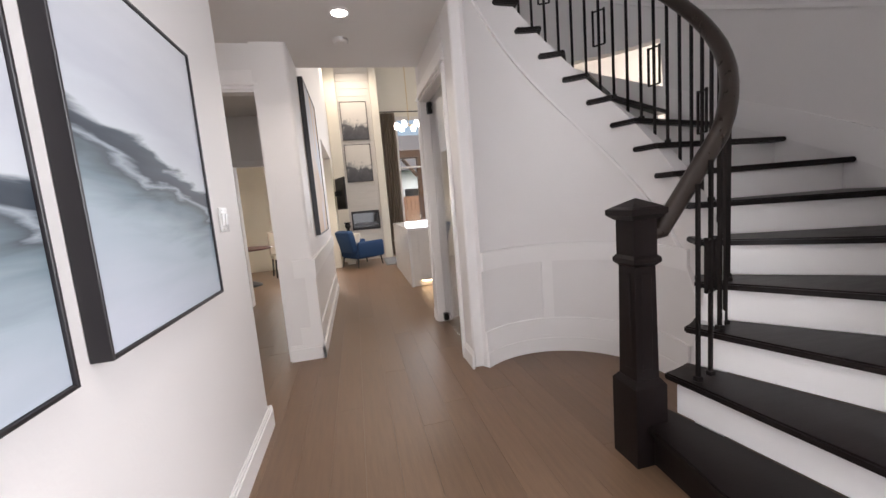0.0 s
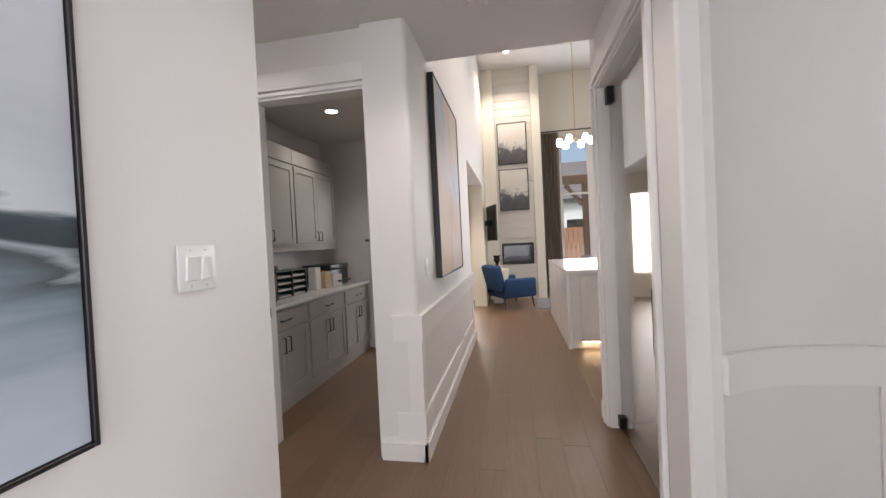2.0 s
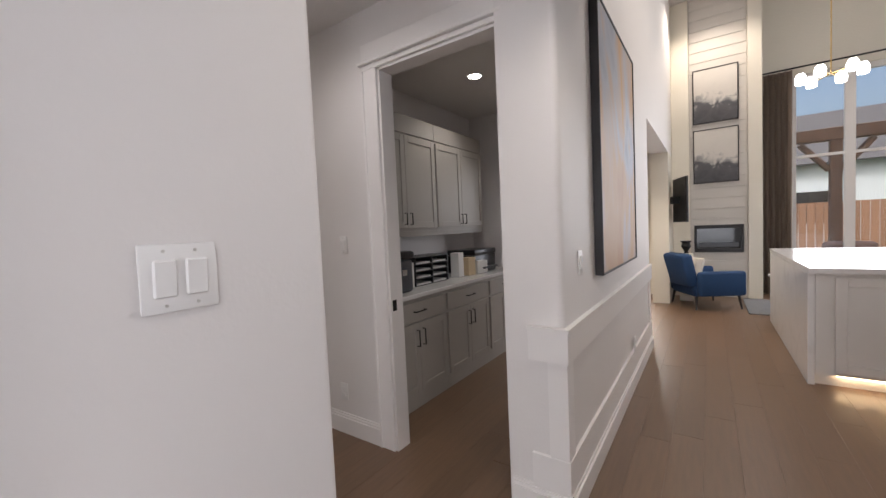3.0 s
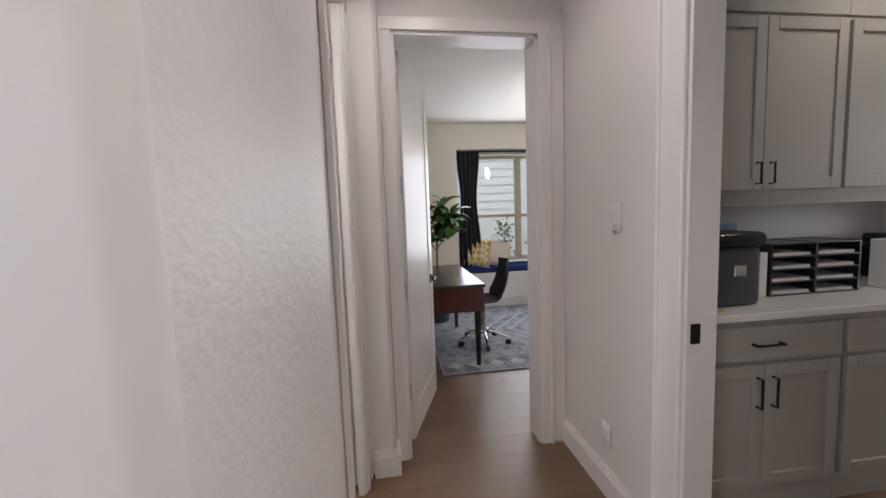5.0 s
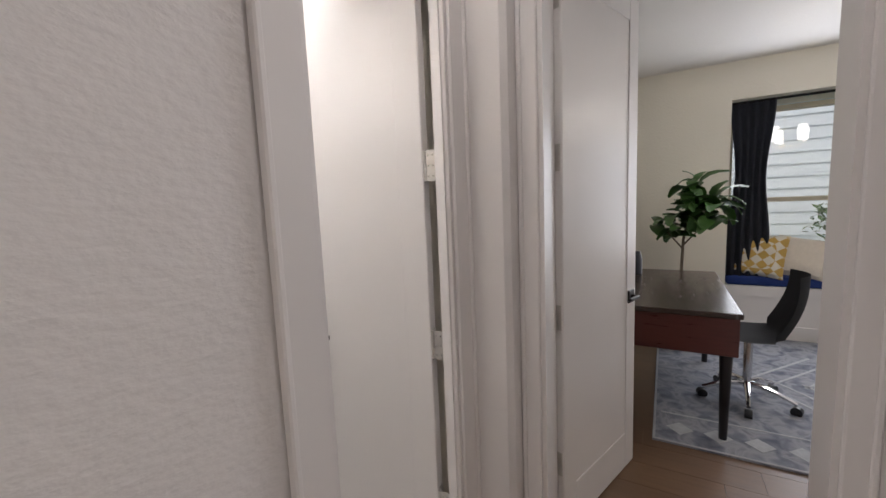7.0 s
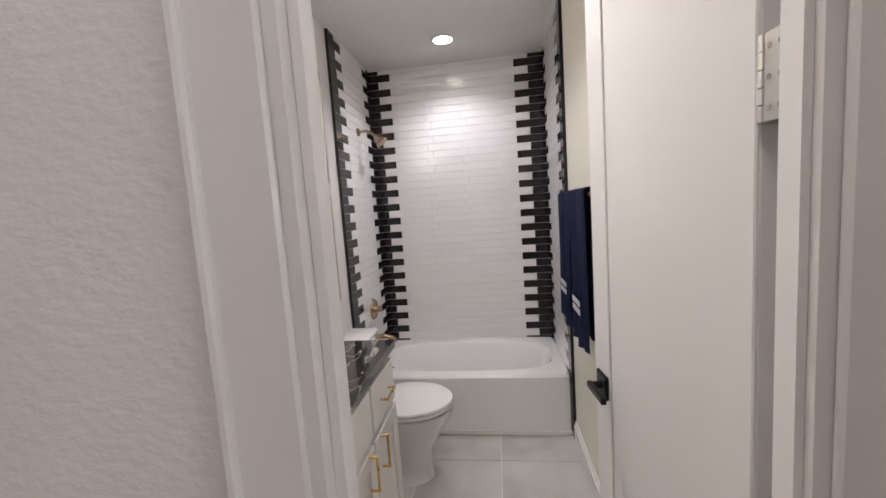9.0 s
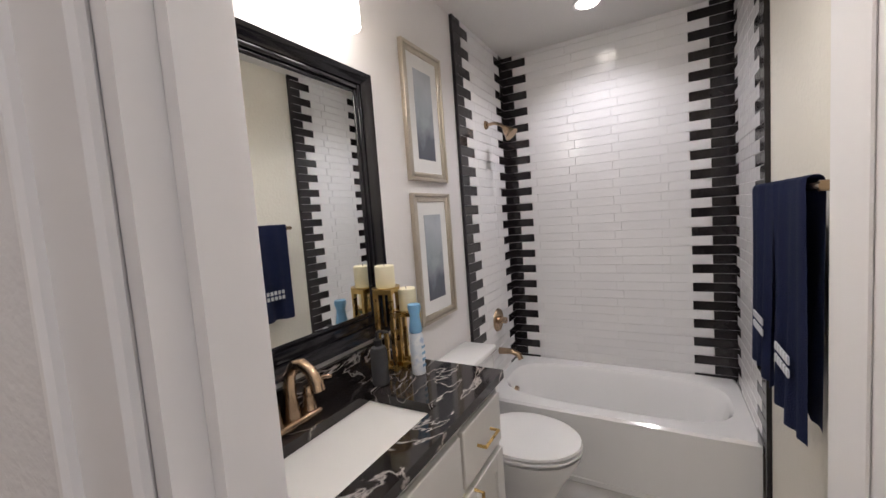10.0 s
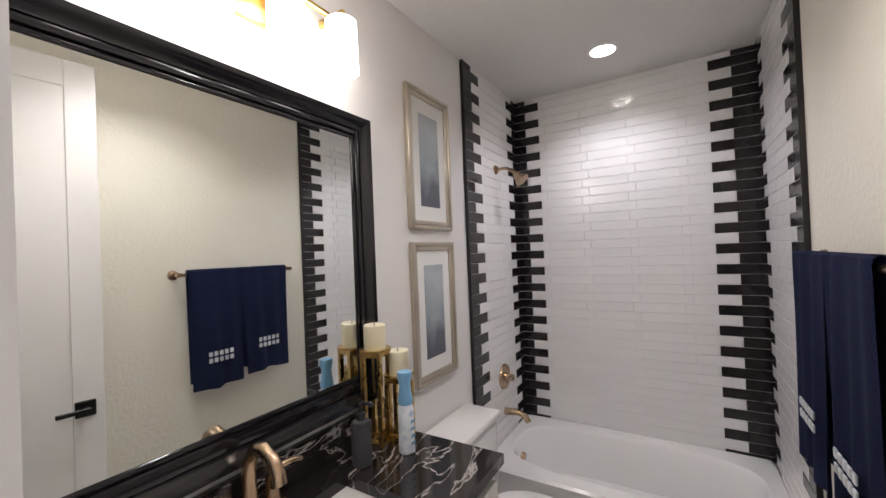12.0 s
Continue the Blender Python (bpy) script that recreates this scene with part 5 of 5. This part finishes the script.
th = thing("bottle", "tall dark glass bottle on the desk", "bottle", (-4.62, 3.24, 0.766))
part("glass", lathe(B(), [(0.035, 0), (0.04, 0.005), (0.04, 0.20), (0.014, 0.26), (0.014, 0.31), (0.01, 0.312)], 20), BLACKPLASTIC, th)
th = thing("jar", "short grey jar on the desk", "jar", (-4.78, 3.31, 0.766))
part("body", lathe(B(), [(0.03, 0), (0.035, 0.005), (0.035, 0.13), (0.025, 0.17), (0.02, 0.19)], 20), GREYPLASTIC, th)

# office chair
th = thing("office_chair", "charcoal shell swivel chair on chrome base", "chair", (-4.38, 4.00, 0), -95)
bm = B()
nu, nv = 10, 12
gr = []
for j in range(nv + 1):
    v = j / nv
    row = []
    for i in range(nu + 1):
        u = 2 * i / nu - 1
        if v < 0.5:
            s = v / 0.5
            x, z = 0.24 - 0.42 * s, 0.47 + 0.03 * u * u - 0.02 * math.sin(math.pi * s)
        else:
            s = (v - 0.5) / 0.5
            x, z = -0.18 - 0.10 * s - 0.03 * math.sin(math.pi * s), 0.47 + 0.06 * u * u * (1 - s) + 0.42 * s
        wdt = 0.24 - 0.06 * max(0, v - 0.7) / 0.3 - 0.03 * max(0, 0.2 - v) / 0.2
        row.append(bm.verts.new((x + (0.07 * u * u if v > 0.45 else 0), u * wdt, z)))
    gr.append(row)
for p, q in zip(gr, gr[1:]):
    for i in range(nu):
        bm.faces.new((p[i], p[i + 1], q[i + 1], q[i]))
bmesh.ops.solidify(bm, geom=bm.faces[:], thickness=0.045)
part("seat_shell", bm, GREYFABRIC, th)
part("gas_column", cyl(B(), (0, 0, 0.10), (0, 0, 0.44), 0.025), CHROME, th)
for k in range(5):
    a = 2 * math.pi * k / 5 + 0.3
    c, s = math.cos(a), math.sin(a)
    part("base_arm", tube(B(), [(0, 0, 0.13), (0.12 * c, 0.12 * s, 0.125), (0.26 * c, 0.26 * s, 0.075)], [0.022, 0.017, 0.012]), CHROME, th)
    part("caster", cyl(B(), (0.26 * c - 0.02 * s, 0.26 * s + 0.02 * c, 0.03), (0.26 * c + 0.02 * s, 0.26 * s - 0.02 * c, 0.03), 0.03), BLACKPLASTIC, th)

# rug
RUGM = ramp_mat("distressed_rug", [(0.3, (0.10, 0.11, 0.15)), (0.45, (0.20, 0.21, 0.25)), (0.55, (0.30, 0.31, 0.34)), (0.7, (0.15, 0.16, 0.20))], 9, 10, 0.95, 0.6)
RUGL = mat("rug_pale_wool", (0.40, 0.41, 0.44), 0.95, 0, 0.3, 30, 0.3, 200)
rug = thing("area_rug", "distressed grey-blue rug with pale geometric lines", "rug")
part("rug_field", box(B(), -5.85, 3.46, 0.0005, -3.63, 6.6, 0.010), RUGM, rug)
for a in ((-3.645, 3.465, -3.632, 6.59), (-5.84, 3.462, -3.65, 3.475)):
    part("binding", box(B(), a[0], a[1], 0.0105, a[2], a[3], 0.013), RUGL, rug)
for k in range(16):
    y = 3.60 + k * 0.19
    bm = box(B(), -0.05, -0.05, 0.0105, 0.05, 0.05, 0.0125)
    bmesh.ops.transform(bm, matrix=pose(-3.80, y, 0, 0, 0, 45), verts=bm.verts)
    part("border_motif", bm, RUGL, rug)
for k in range(9):
    for s in (-1, 1):
        bm = box(B(), -0.42, -0.010, 0.0105, 0.42, 0.010, 0.0122)
        bmesh.ops.transform(bm, matrix=pose(-4.75 + s * 0.30, 4.3 + k * 0.17, 0, 0, 0, s * 38), verts=bm.verts)
        part("chevron_line", bm, RUGL, rug)
part("border_line", box(B(), -3.98, 3.5, 0.0105, -3.965, 6.55, 0.0122), RUGL, rug)
th = thing("coffee_table", "low table with pale top and black legs", "table", (-4.62, 5.30, 0))
part("tabletop", box(B(), -0.30, -0.50, 0.39, 0.30, 0.50, 0.43, 0.006), QUARTZ, th)
for x in (-0.27, 0.27):
    for y in (-0.47, 0.47):
        part("leg", box(B(), x - 0.02, y - 0.02, 0, x + 0.02, y + 0.02, 0.39, 0.003), BLACKFRAME, th)
th = thing("vase", "dark blue ceramic vase on low table", "vase", (-4.60, 4.95, 0.431))
part("body", lathe(B(), [(0.03, 0), (0.05, 0.04), (0.055, 0.10), (0.03, 0.17), (0.035, 0.20)], 20), NAVYVELVET, th)
# fiddle-leaf plant
th = thing("potted_plant", "fiddle-leaf fig in a tall pot behind desk", "plant", (-5.35, 3.63, 0))
part("pot", lathe(B(), [(0.12, 0), (0.15, 0.02), (0.17, 0.36), (0.155, 0.36), (0.15, 0.33)], 24), GREYPLASTIC, th)
part("soil", lathe(B(), [(0.15, 0.31), (0.14, 0.325)], 20), BARK, th)
stem = [(0, 0, 0.32), (0.01, 0.01, 0.7), (-0.01, 0.02, 1.0), (0.02, 0.06, 1.25), (0.03, 0.12, 1.5)]
part("trunk", tube(B(), stem, [0.016, 0.014, 0.012, 0.009, 0.005], 8), BARK, th)
part("limb", tube(B(), [(0, 0.015, 0.92), (0.02, -0.10, 1.06), (0.03, -0.17, 1.15)], [0.009, 0.006, 0.004], 6), BARK, th)
part("limb", tube(B(), [(0, 0.02, 0.95), (0.03, 0.14, 1.10), (0.04, 0.22, 1.28)], [0.009, 0.006, 0.004], 6), BARK, th)
bm = B()
for i in range(5):
    u = i / 4
    wd = 0.052 * math.sin(math.pi * (0.12 + 0.80 * u ** 0.8)) + 0.004
    for s in (-1, 0, 1):
        bm.verts.new((0.20 * u, s * wd, 0.03 * math.sin(math.pi * u) - 0.04 * u * u + 0.012 * abs(s)))
bm.verts.ensure_lookup_table()
for i in range(4):
    for s in range(2):
        bm.faces.new([bm.verts[k] for k in (3 * i + s, 3 * i + s + 1, 3 * i + s + 4, 3 * i + s + 3)])
leaf_me = mesh_of("leaf", bm, LEAF)
rng = random.Random(4)
for k in range(100):
    tip = rng.choice([(0.02, 0.10, 1.42), (0.03, 0.05, 1.28), (0.04, 0.22, 1.26), (0.03, 0.14, 1.15), (0.02, -0.10, 1.08), (0.0, 0.03, 1.12)])
    o = new("leaf", leaf_me)
    sc = rng.uniform(0.7, 1.25)
    o.parent = th
    o.matrix_local = pose(tip[0] + rng.uniform(-0.06, 0.06), tip[1] + rng.uniform(-0.07, 0.07), tip[2] + rng.uniform(-0.10, 0.12), rng.uniform(-25, 25), rng.uniform(-60, 35), rng.uniform(0, 360)) @ Matrix.Scale(sc, 4)
th = thing("wall_mirror", "arched wall mirror with thin black frame", "mirror", (-4.30, 2.952, 1.30))
bm = B()
arch = [(-0.22, 0, -0.45)] + [(0.22 * -math.cos(math.pi * k / 12), 0, 0.24 + 0.22 * math.sin(math.pi * k / 12)) for k in range(13)] + [(0.22, 0, -0.45), (-0.22, 0, -0.45)]
part("frame", tube(bm, [(x, 0.018, z) for x, _, z in arch], 0.012, 8), BLACKFRAME, th)
bm = B()
vs = [bm.verts.new((x, 0.012, z)) for x, _, z in arch[:-1]]
f = bm.faces.new(vs)
r = bmesh.ops.extrude_face_region(bm, geom=[f])
for v in r["geom"]:
    if isinstance(v, bmesh.types.BMVert):
        v.co.y -= 0.008
part("glass", bm, MIRROR, th)
th = thing("chandelier", "brass chandelier with frosted glass shades, lit", "chandelier", (-4.4, 4.9, 2.62))
part("canopy", lathe(B(), [(0.06, 0), (0.06, -0.02), (0.015, -0.03)], 20), BRASS, th)
part("stem", tube(B(), [(0, 0, -0.02), (0, 0, -0.62)], 0.007), BRASS, th)
for k in range(5):
    a = 2 * math.pi * k / 5
    c, s = math.cos(a), math.sin(a)
    part("arm", tube(B(), [(0, 0, -0.60), (0.12 * c, 0.12 * s, -0.63), (0.24 * c, 0.24 * s, -0.60), (0.24 * c, 0.24 * s, -0.55)], 0.007), BRASS, th)
    part("shade", lathe(B(), [(0.035, -0.55), (0.045, -0.54), (0.045, -0.36), (0.04, -0.36)], 18, 0.24 * c, 0.24 * s), LAMPGLASS, th)
base_run("baseboard_study_west", SX0 + 0.002, 4.02, SX0 + 0.002, 2.96, 0.14)
setting("wall_study_return", PAINT_WARM, (-6.45, 2.3, 0.0, -5.98, 3.97, 2.9), (-6.45, 6.16, 0.0, -5.98, 7.5, 2.9))
# neighbour's wall of lapped siding, with shrubs in front
nb = thing("neighbour_house", "neighbour's house wall of pale blue lap siding", "house")
part("sheathing", box(B(), -9.2, 0.5, 0, -9.05, 10.5, 5.5), SIDING, nb)
for k in range(30):
    bm = box(B(), -9.05, 0.5, 0, -9.032, 10.5, 0.176)
    bmesh.ops.transform(bm, matrix=pose(0, 0, k * 0.18), verts=bm.verts)
    for v in bm.verts:
        if v.co.x > -9.04 and v.co.z > k * 0.18 + 0.1:
            v.co.x -= 0.012
    part("siding_board", bm, SIDING, nb)
for bx, by, hgt in ((-8.2, 6.1, 1.7), (-8.1, 6.9, 2.4), (-8.3, 5.4, 1.2)):
    sh = thing("shrub", "slender green shrub before the siding wall", "shrub", (bx, by, 0), 0, "shrubs by the fence")
    part("stem", tube(B(), [(0, 0, 0), (0.03, 0.02, hgt * 0.5), (0, 0.05, hgt * 0.95)], [0.02, 0.014, 0.005], 6), BARK, sh)
    bm = B()
    for k in range(170):
        z = rng.uniform(0.3, hgt)
        rr = 0.30 * (1.1 - z / hgt * 0.6) * rng.uniform(0.2, 1)
        a = rng.uniform(0, 6.28)
        q = pose(rr * math.cos(a), rr * math.sin(a), z, rng.uniform(-60, 60), rng.uniform(-60, 60), rng.uniform(0, 360))
        vs = [bm.verts.new(q @ Vector(c)) for c in ((0, 0, 0), (0.05, -0.022, 0.01), (0.11, 0, 0), (0.05, 0.022, 0.01))]
        bm.faces.new(vs)
    tagged(part("foliage", bm, GREEN, sh), kind="stuff")

# ---- great room ----
setting("wall_fireplace", SHIPLAP, (-0.52, 10.75, 0, 0.66, 11.3, 5.3))
chase = bpy.data.objects["wall_fireplace"]
for k in range(28):
    zb = 0.10 + k * 0.186
    if zb < 5.2:
        for xa, xb in (((-0.24, 0.58),) if not 0.7 < zb < 1.25 else ((-0.24, -0.20), (0.54, 0.58))):
            part("shiplap_board", box(B(), xa, 10.735, zb, xb, 10.7495, zb + 0.180, 0.003), SHIPLAP, chase)
setting("trim_fireplace_columns", PAINT_WARM, (-0.52, 10.66, 0, -0.25, 10.7495, 5.3), (0.59, 10.66, 0, 0.78, 10.7495, 5.3), bevel=0.004)
th = thing("fireplace", "black linear electric fireplace set in shiplap", "fireplace")
part("surround", box(B(), -0.19, 10.71, 0.80, 0.53, 10.734, 1.29, 0.004), BLACKFRAME, th)
part("glass_front", box(B(), -0.15, 10.705, 0.87, 0.49, 10.7095, 1.23), FIRE, th)
part("ember_bed", box(B(), -0.12, 10.700, 0.90, 0.46, 10.7045, 0.98, 0.002), GREYPLASTIC, th)
TREE = ramp_mat("ink_tree_canvas", [(0.0, (0.03, 0.03, 0.035)), (0.42, (0.10, 0.10, 0.11)), (0.50, (0.40, 0.39, 0.38)), (0.56, (0.60, 0.57, 0.53)), (1.0, (0.66, 0.63, 0.58))], 7, 10, 0.6, 0.8, (1, 1, 1), (0.1, 0.0, 0.75, 0.56), 0.5)
for zc in (3.58, 2.52):
    canvas("painting", "black and white tree painting in black frame", pose(0.14, 10.7345, zc), 0.66, 0.95, 0.035, TREE, lip=0.014, group="pair of tree paintings")
th = thing("television_mount", "black swing arm mount with slim screen", "television", (-0.515, 10.1, 1.75), 0)
setting("wall_great_return", PAINT_WARM, (-0.78, 9.75, 0, -0.521, 10.45, 2.549))
part("screen", box(B(), -0.01, -0.33, -0.38, 0.03, 0.33, 0.38, 0.006), BLACKPLASTIC, th)
th.matrix_world = pose(-0.38, 10.1, 1.75, 0, 0, 20)
part("bracket", box(B(), -0.13, -0.06, -0.06, -0.011, 0.06, 0.06, 0.004), BLACKMETAL, th)
# blue armchair
th = thing("armchair", "navy blue upholstered armchair on dark tapered legs", "armchair", (-0.02, 9.80, 0), -60)
part("seat", box(B(), -0.36, -0.36, 0.20, 0.36, 0.36, 0.44, 0.05, 3), NAVYVELVET, th)
bm = box(B(), -0.36, -0.08, 0.0, 0.36, 0.08, 0.52, 0.05, 3)
bmesh.ops.transform(bm, matrix=pose(0, -0.36, 0.36, 12, 0, 0), verts=bm.verts)
part("backrest", bm, NAVYVELVET, th)
for s in (-1, 1):
    part("armrest", box(B(), s * 0.40 - 0.06, -0.34, 0.22, s * 0.40 + 0.06, 0.34, 0.60, 0.045, 3), NAVYVELVET, th)
    for y in (-0.32, 0.30):
        part("leg", cyl(B(), (s * 0.33, y, 0.21), (s * 0.36, y * 1.08, 0), 0.022, 0.012, 10), BLACKFRAME, th)
pillow("throw_pillow", "pale grey throw pillow in the armchair", pose(-0.17, 9.72, 0.62, -16, 0, -60), 0.36, CREAM)
# curtains and windows
drape("curtain", "tall taupe curtain panel beside the windows", pose(0.99, 11.18, 0.02), 0.46, 3.83, TAUPE, 6, 0.04)
th = thing("curtain_rod", "black curtain rod high above the windows", "curtain rod")
part("rod", tube(B(), [(0.72, 11.17, 3.88), (4.6, 11.17, 3.88)], 0.014), BLACKMETAL, th)
window_unit("window_2", "tall white gridded great room windows", pose(1.2, 11.37, 0.35), 3.0, 3.43, 4, 2, TRIM, 0.09, 0.13, (2.05,))
# pendant light
th = thing("pendant_light", "clustered glass pendant on a long cable, lit", "pendant light", (1.12, 8.1, 5.30))
part("canopy", lathe(B(), [(0.08, 0), (0.08, -0.02), (0.01, -0.03)], 20), BRASS, th)
part("cable", tube(B(), [(0, 0, -0.02), (0, 0, -2.40)], 0.006, 6), BRASS, th)
for k in range(6):
    a = 2 * math.pi * k / 6
    part("arm", tube(B(), [(0, 0, -2.40), (0.24 * math.cos(a), 0.24 * math.sin(a), -2.42)], 0.006, 6), BRASS, th)
    part("shade", lathe(B(), [(0.02, -2.47), (0.045, -2.46), (0.05, -2.40), (0.03, -2.35)], 18, 0.24 * math.cos(a), 0.24 * math.sin(a)), LAMPGLASS, th)
# kitchen island
th = thing("kitchen_island", "white panelled island with waterfall quartz top", "kitchen island")
part("worktop", box(B(), 0.70, 6.50, 0.93, 2.3, 9.0, 0.975, 0.004), QUARTZ, th)
part("waterfall_side", box(B(), 0.70, 6.55, 0, 0.745, 8.95, 0.929, 0.003), QUARTZ, th)
part("body", box(B(), 0.746, 6.54, 0.10, 2.25, 8.95, 0.929), CABWHITE, th)
part("toe_kick", box(B(), 0.746, 6.60, 0, 2.25, 8.95, 0.099), CABWHITE, th)
part("end_panel", shaker(B(), 0.86, 1.45, 0.13, 0.90, 6.539, 0.07), CABWHITE, th)
part("end_panel", shaker(B(), 1.47, 2.2, 0.13, 0.90, 6.539, 0.07), CABWHITE, th)
part("toe_light", box(B(), 0.88, 6.57, 0.086, 2.2, 6.585, 0.0985), glow("warm_led_strip", (1.0, 0.72, 0.42), 12.0), th, "warm light strip under the cabinet")
th = thing("side_table", "round white pedestal side table", "side table", (1.05, 9.75, 0))
part("tabletop", lathe(B(), [(0.28, 0.50), (0.30, 0.51), (0.30, 0.53), (0.28, 0.54)], 28), QUARTZ, th)
part("pedestal", lathe(B(), [(0.18, 0), (0.16, 0.02), (0.03, 0.06), (0.03, 0.499)], 20), BLACKFRAME, th)
th = thing("area_rug", "grey rug with a pink edge, great room", "rug")
part("rug_field", box(B(), 0.5, 9.3, 0.0005, 3.6, 10.6, 0.012), GREYCARPET, th)
th = thing("lounge_chair", "blush rounded lounge chair by the windows", "chair", (2.0, 10.1, 0.012), 200)
part("seat", lathe(B(), [(0.32, 0.10), (0.38, 0.14), (0.38, 0.38), (0.33, 0.42)], 24), BLUSH, th)
part("backrest", arc_band(B(), 0.30, 0.40, 20, 160, 0.0, 0.40), BLUSH, th)
bpy.data.objects[th.children[-1].name].location = (-CX, -CY, 0.40)
th = thing("potted_vase", "small bronze urn on the hearth side", "urn", (-0.30, 10.2, 0))
part("plinth", box(B(), -0.10, -0.10, 0, 0.10, 0.10, 0.82, 0.006), PAINT_WARM, th)
part("urn", lathe(B(), [(0.04, 0.821), (0.03, 0.86), (0.075, 0.94), (0.06, 1.0), (0.09, 1.04)], 20), BLACKMETAL, th)
# outside the great room
tagged(part("ground", box(B(), -40, -30, -0.4, 40, 70, -0.11), GRASS), "lawn round the house", kind="structure")
fn = thing("garden_fence", "brown cedar board fence behind the garden", "fence")
for k in range(60):
    part("board", box(B(), -3 + k * 0.2, 19.0, -0.1, -3 + k * 0.2 + 0.185, 19.03, 1.75), FENCE, fn)
nh = thing("distant_house", "pale house with grey roof beyond the fence", "house")
part("wall", box(B(), 0.5, 24, -0.1, 11, 30, 3.4), SIDING, nh)
bm = B()
for c in ((0, 23.4, 3.4), (11.5, 23.4, 3.4), (11.5, 30.6, 3.4), (0, 30.6, 3.4), (1.5, 27, 6.0), (10, 27, 6.0)):
    bm.verts.new(c)
bm.verts.ensure_lookup_table()
for f in ((0, 1, 5, 4), (1, 2, 5), (2, 3, 4, 5), (3, 0, 4), (0, 3, 2, 1)):
    bm.faces.new([bm.verts[k] for k in f])
part("roof", bm, ROOFM, nh)
for x in (3.0, 6.0):
    part("window", box(B(), x, 23.96, 1.0, x + 1.1, 23.999, 2.3, 0.01), FIRE, nh)
pg = thing("patio_beam", "dark timber patio post and beam outside", "pergola")
part("post", box(B(), 2.1, 13.4, -0.1, 2.28, 13.58, 2.9, 0.01), FENCE, pg)
part("beam", box(B(), 0.5, 13.38, 2.902, 5.5, 13.6, 3.15, 0.01), FENCE, pg)
for s in (-1, 1):
    part("brace", tube(B(), [(2.19 + s * 0.09, 13.49, 2.3), (2.19 + s * 0.55, 13.49, 2.88)], 0.06, 6), FENCE, pg)

# ---- nook behind the hall wall ----
bl = thing("window_blind", "white slatted blind over the nook window", "blind")
for k in range(44):
    bm = box(B(), -1.98, -0.022, -0.0012, -1.02, 0.022, 0.0012)
    bmesh.ops.transform(bm, matrix=pose(0, 10.62, 0.54 + k * 0.04, 35, 0, 0), verts=bm.verts)
    part("slat", bm, PLASTIC, bl)
part("head_rail", box(B(), -1.99, 10.605, 2.25, -1.01, 10.66, 2.30, 0.004), PLASTIC, bl)
window_unit("window_3", "white framed nook window behind the blind", pose(-2.0, 10.71, 0.5), 1.0, 1.8, 1, 1, TRIM, 0.05)
for cx, cy, rz in ((-1.75, 9.5, 200), (-2.9, 9.3, 150)):
    th = thing("dining_chair", "cream upholstered dining chair with dark legs", "chair", (cx, cy, 0), rz, "nook chairs")
    part("seat", box(B(), -0.24, -0.24, 0.40, 0.24, 0.24, 0.50, 0.03, 2), CREAM, th)
    bm = box(B(), -0.24, -0.05, 0, 0.24, 0.05, 0.55, 0.04, 3)
    bmesh.ops.transform(bm, matrix=pose(0, -0.24, 0.45, 8, 0, 0), verts=bm.verts)
    part("backrest", bm, CREAM, th)
    for x in (-0.2, 0.2):
        for y in (-0.2, 0.2):
            part("leg", cyl(B(), (x, y, 0.41), (x * 1.1, y * 1.1, 0), 0.02, 0.014, 10), BLACKFRAME, th)
th = thing("dining_table", "round dark pedestal table in the nook", "table", (-2.3, 8.6, 0))
part("tabletop", lathe(B(), [(0.50, 0.72), (0.52, 0.73), (0.52, 0.745), (0.5, 0.75)], 32), MAHOGANY, th)
part("pedestal", lathe(B(), [(0.26, 0), (0.24, 0.03), (0.06, 0.10), (0.05, 0.719)], 20), BLACKFRAME, th)

# ---- oak planks, nearest ones first ----
floor_ob = bpy.data.objects["floor"]
PW = 0.178
plank_me = {}
rng = random.Random(11)
rest = B()
count = 0
for c in range(-34, 30):
    xa = c * PW
    y = -2.6 - rng.uniform(0, 1.6)
    while y < 11.6:
        L = rng.choice((1.2, 1.5, 1.8, 2.1))
        y0, y1 = max(y, -2.6), min(y + L, 11.55)
        y += L
        if y1 - y0 < 0.05:
            continue
        xm, ym = xa + PW / 2, (y0 + y1) / 2
        if -2.58 < xm < -0.95 and y1 > 0.1 and y0 < 2.79:
            if y1 > 2.79 and 2.79 - y0 < L:
                y0 = 2.79
            else:
                continue
        near = -1.0 < xm < 1.3 and ym < 7.6 and ym > 0.2 or (-2.7 < xm <= -1.0 and 2.8 < ym < 6.6)
        if near and count < 290:
            key = round(y1 - y0, 2)
            if key not in plank_me:
                plank_me[key] = mesh_of("plank", box(B(), 0.0003, 0, -0.011, PW - 0.0003, key - 0.0008, 0.0, 0.0007), OAK, False)
            o = new("plank", plank_me[key])
            o.location = (xa, y0, 0)
            o.parent = floor_ob
            count += 1
        else:
            vs = [rest.verts.new(q) for q in ((xa + 0.0008, y0, -0.0005), (xa + PW - 0.0008, y0, -0.0005), (xa + PW - 0.0008, y1 - 0.0016, -0.0005), (xa + 0.0008, y1 - 0.0016, -0.0005))]
            lo = [rest.verts.new(v.co - Vector((0, 0, 0.0105))) for v in vs]
            rest.faces.new(vs)
            for k in range(4):
                rest.faces.new((vs[k], lo[k], lo[(k + 1) % 4], vs[(k + 1) % 4]))
o = tagged(part("planks", rest, OAK, floor_ob), kind="stuff")
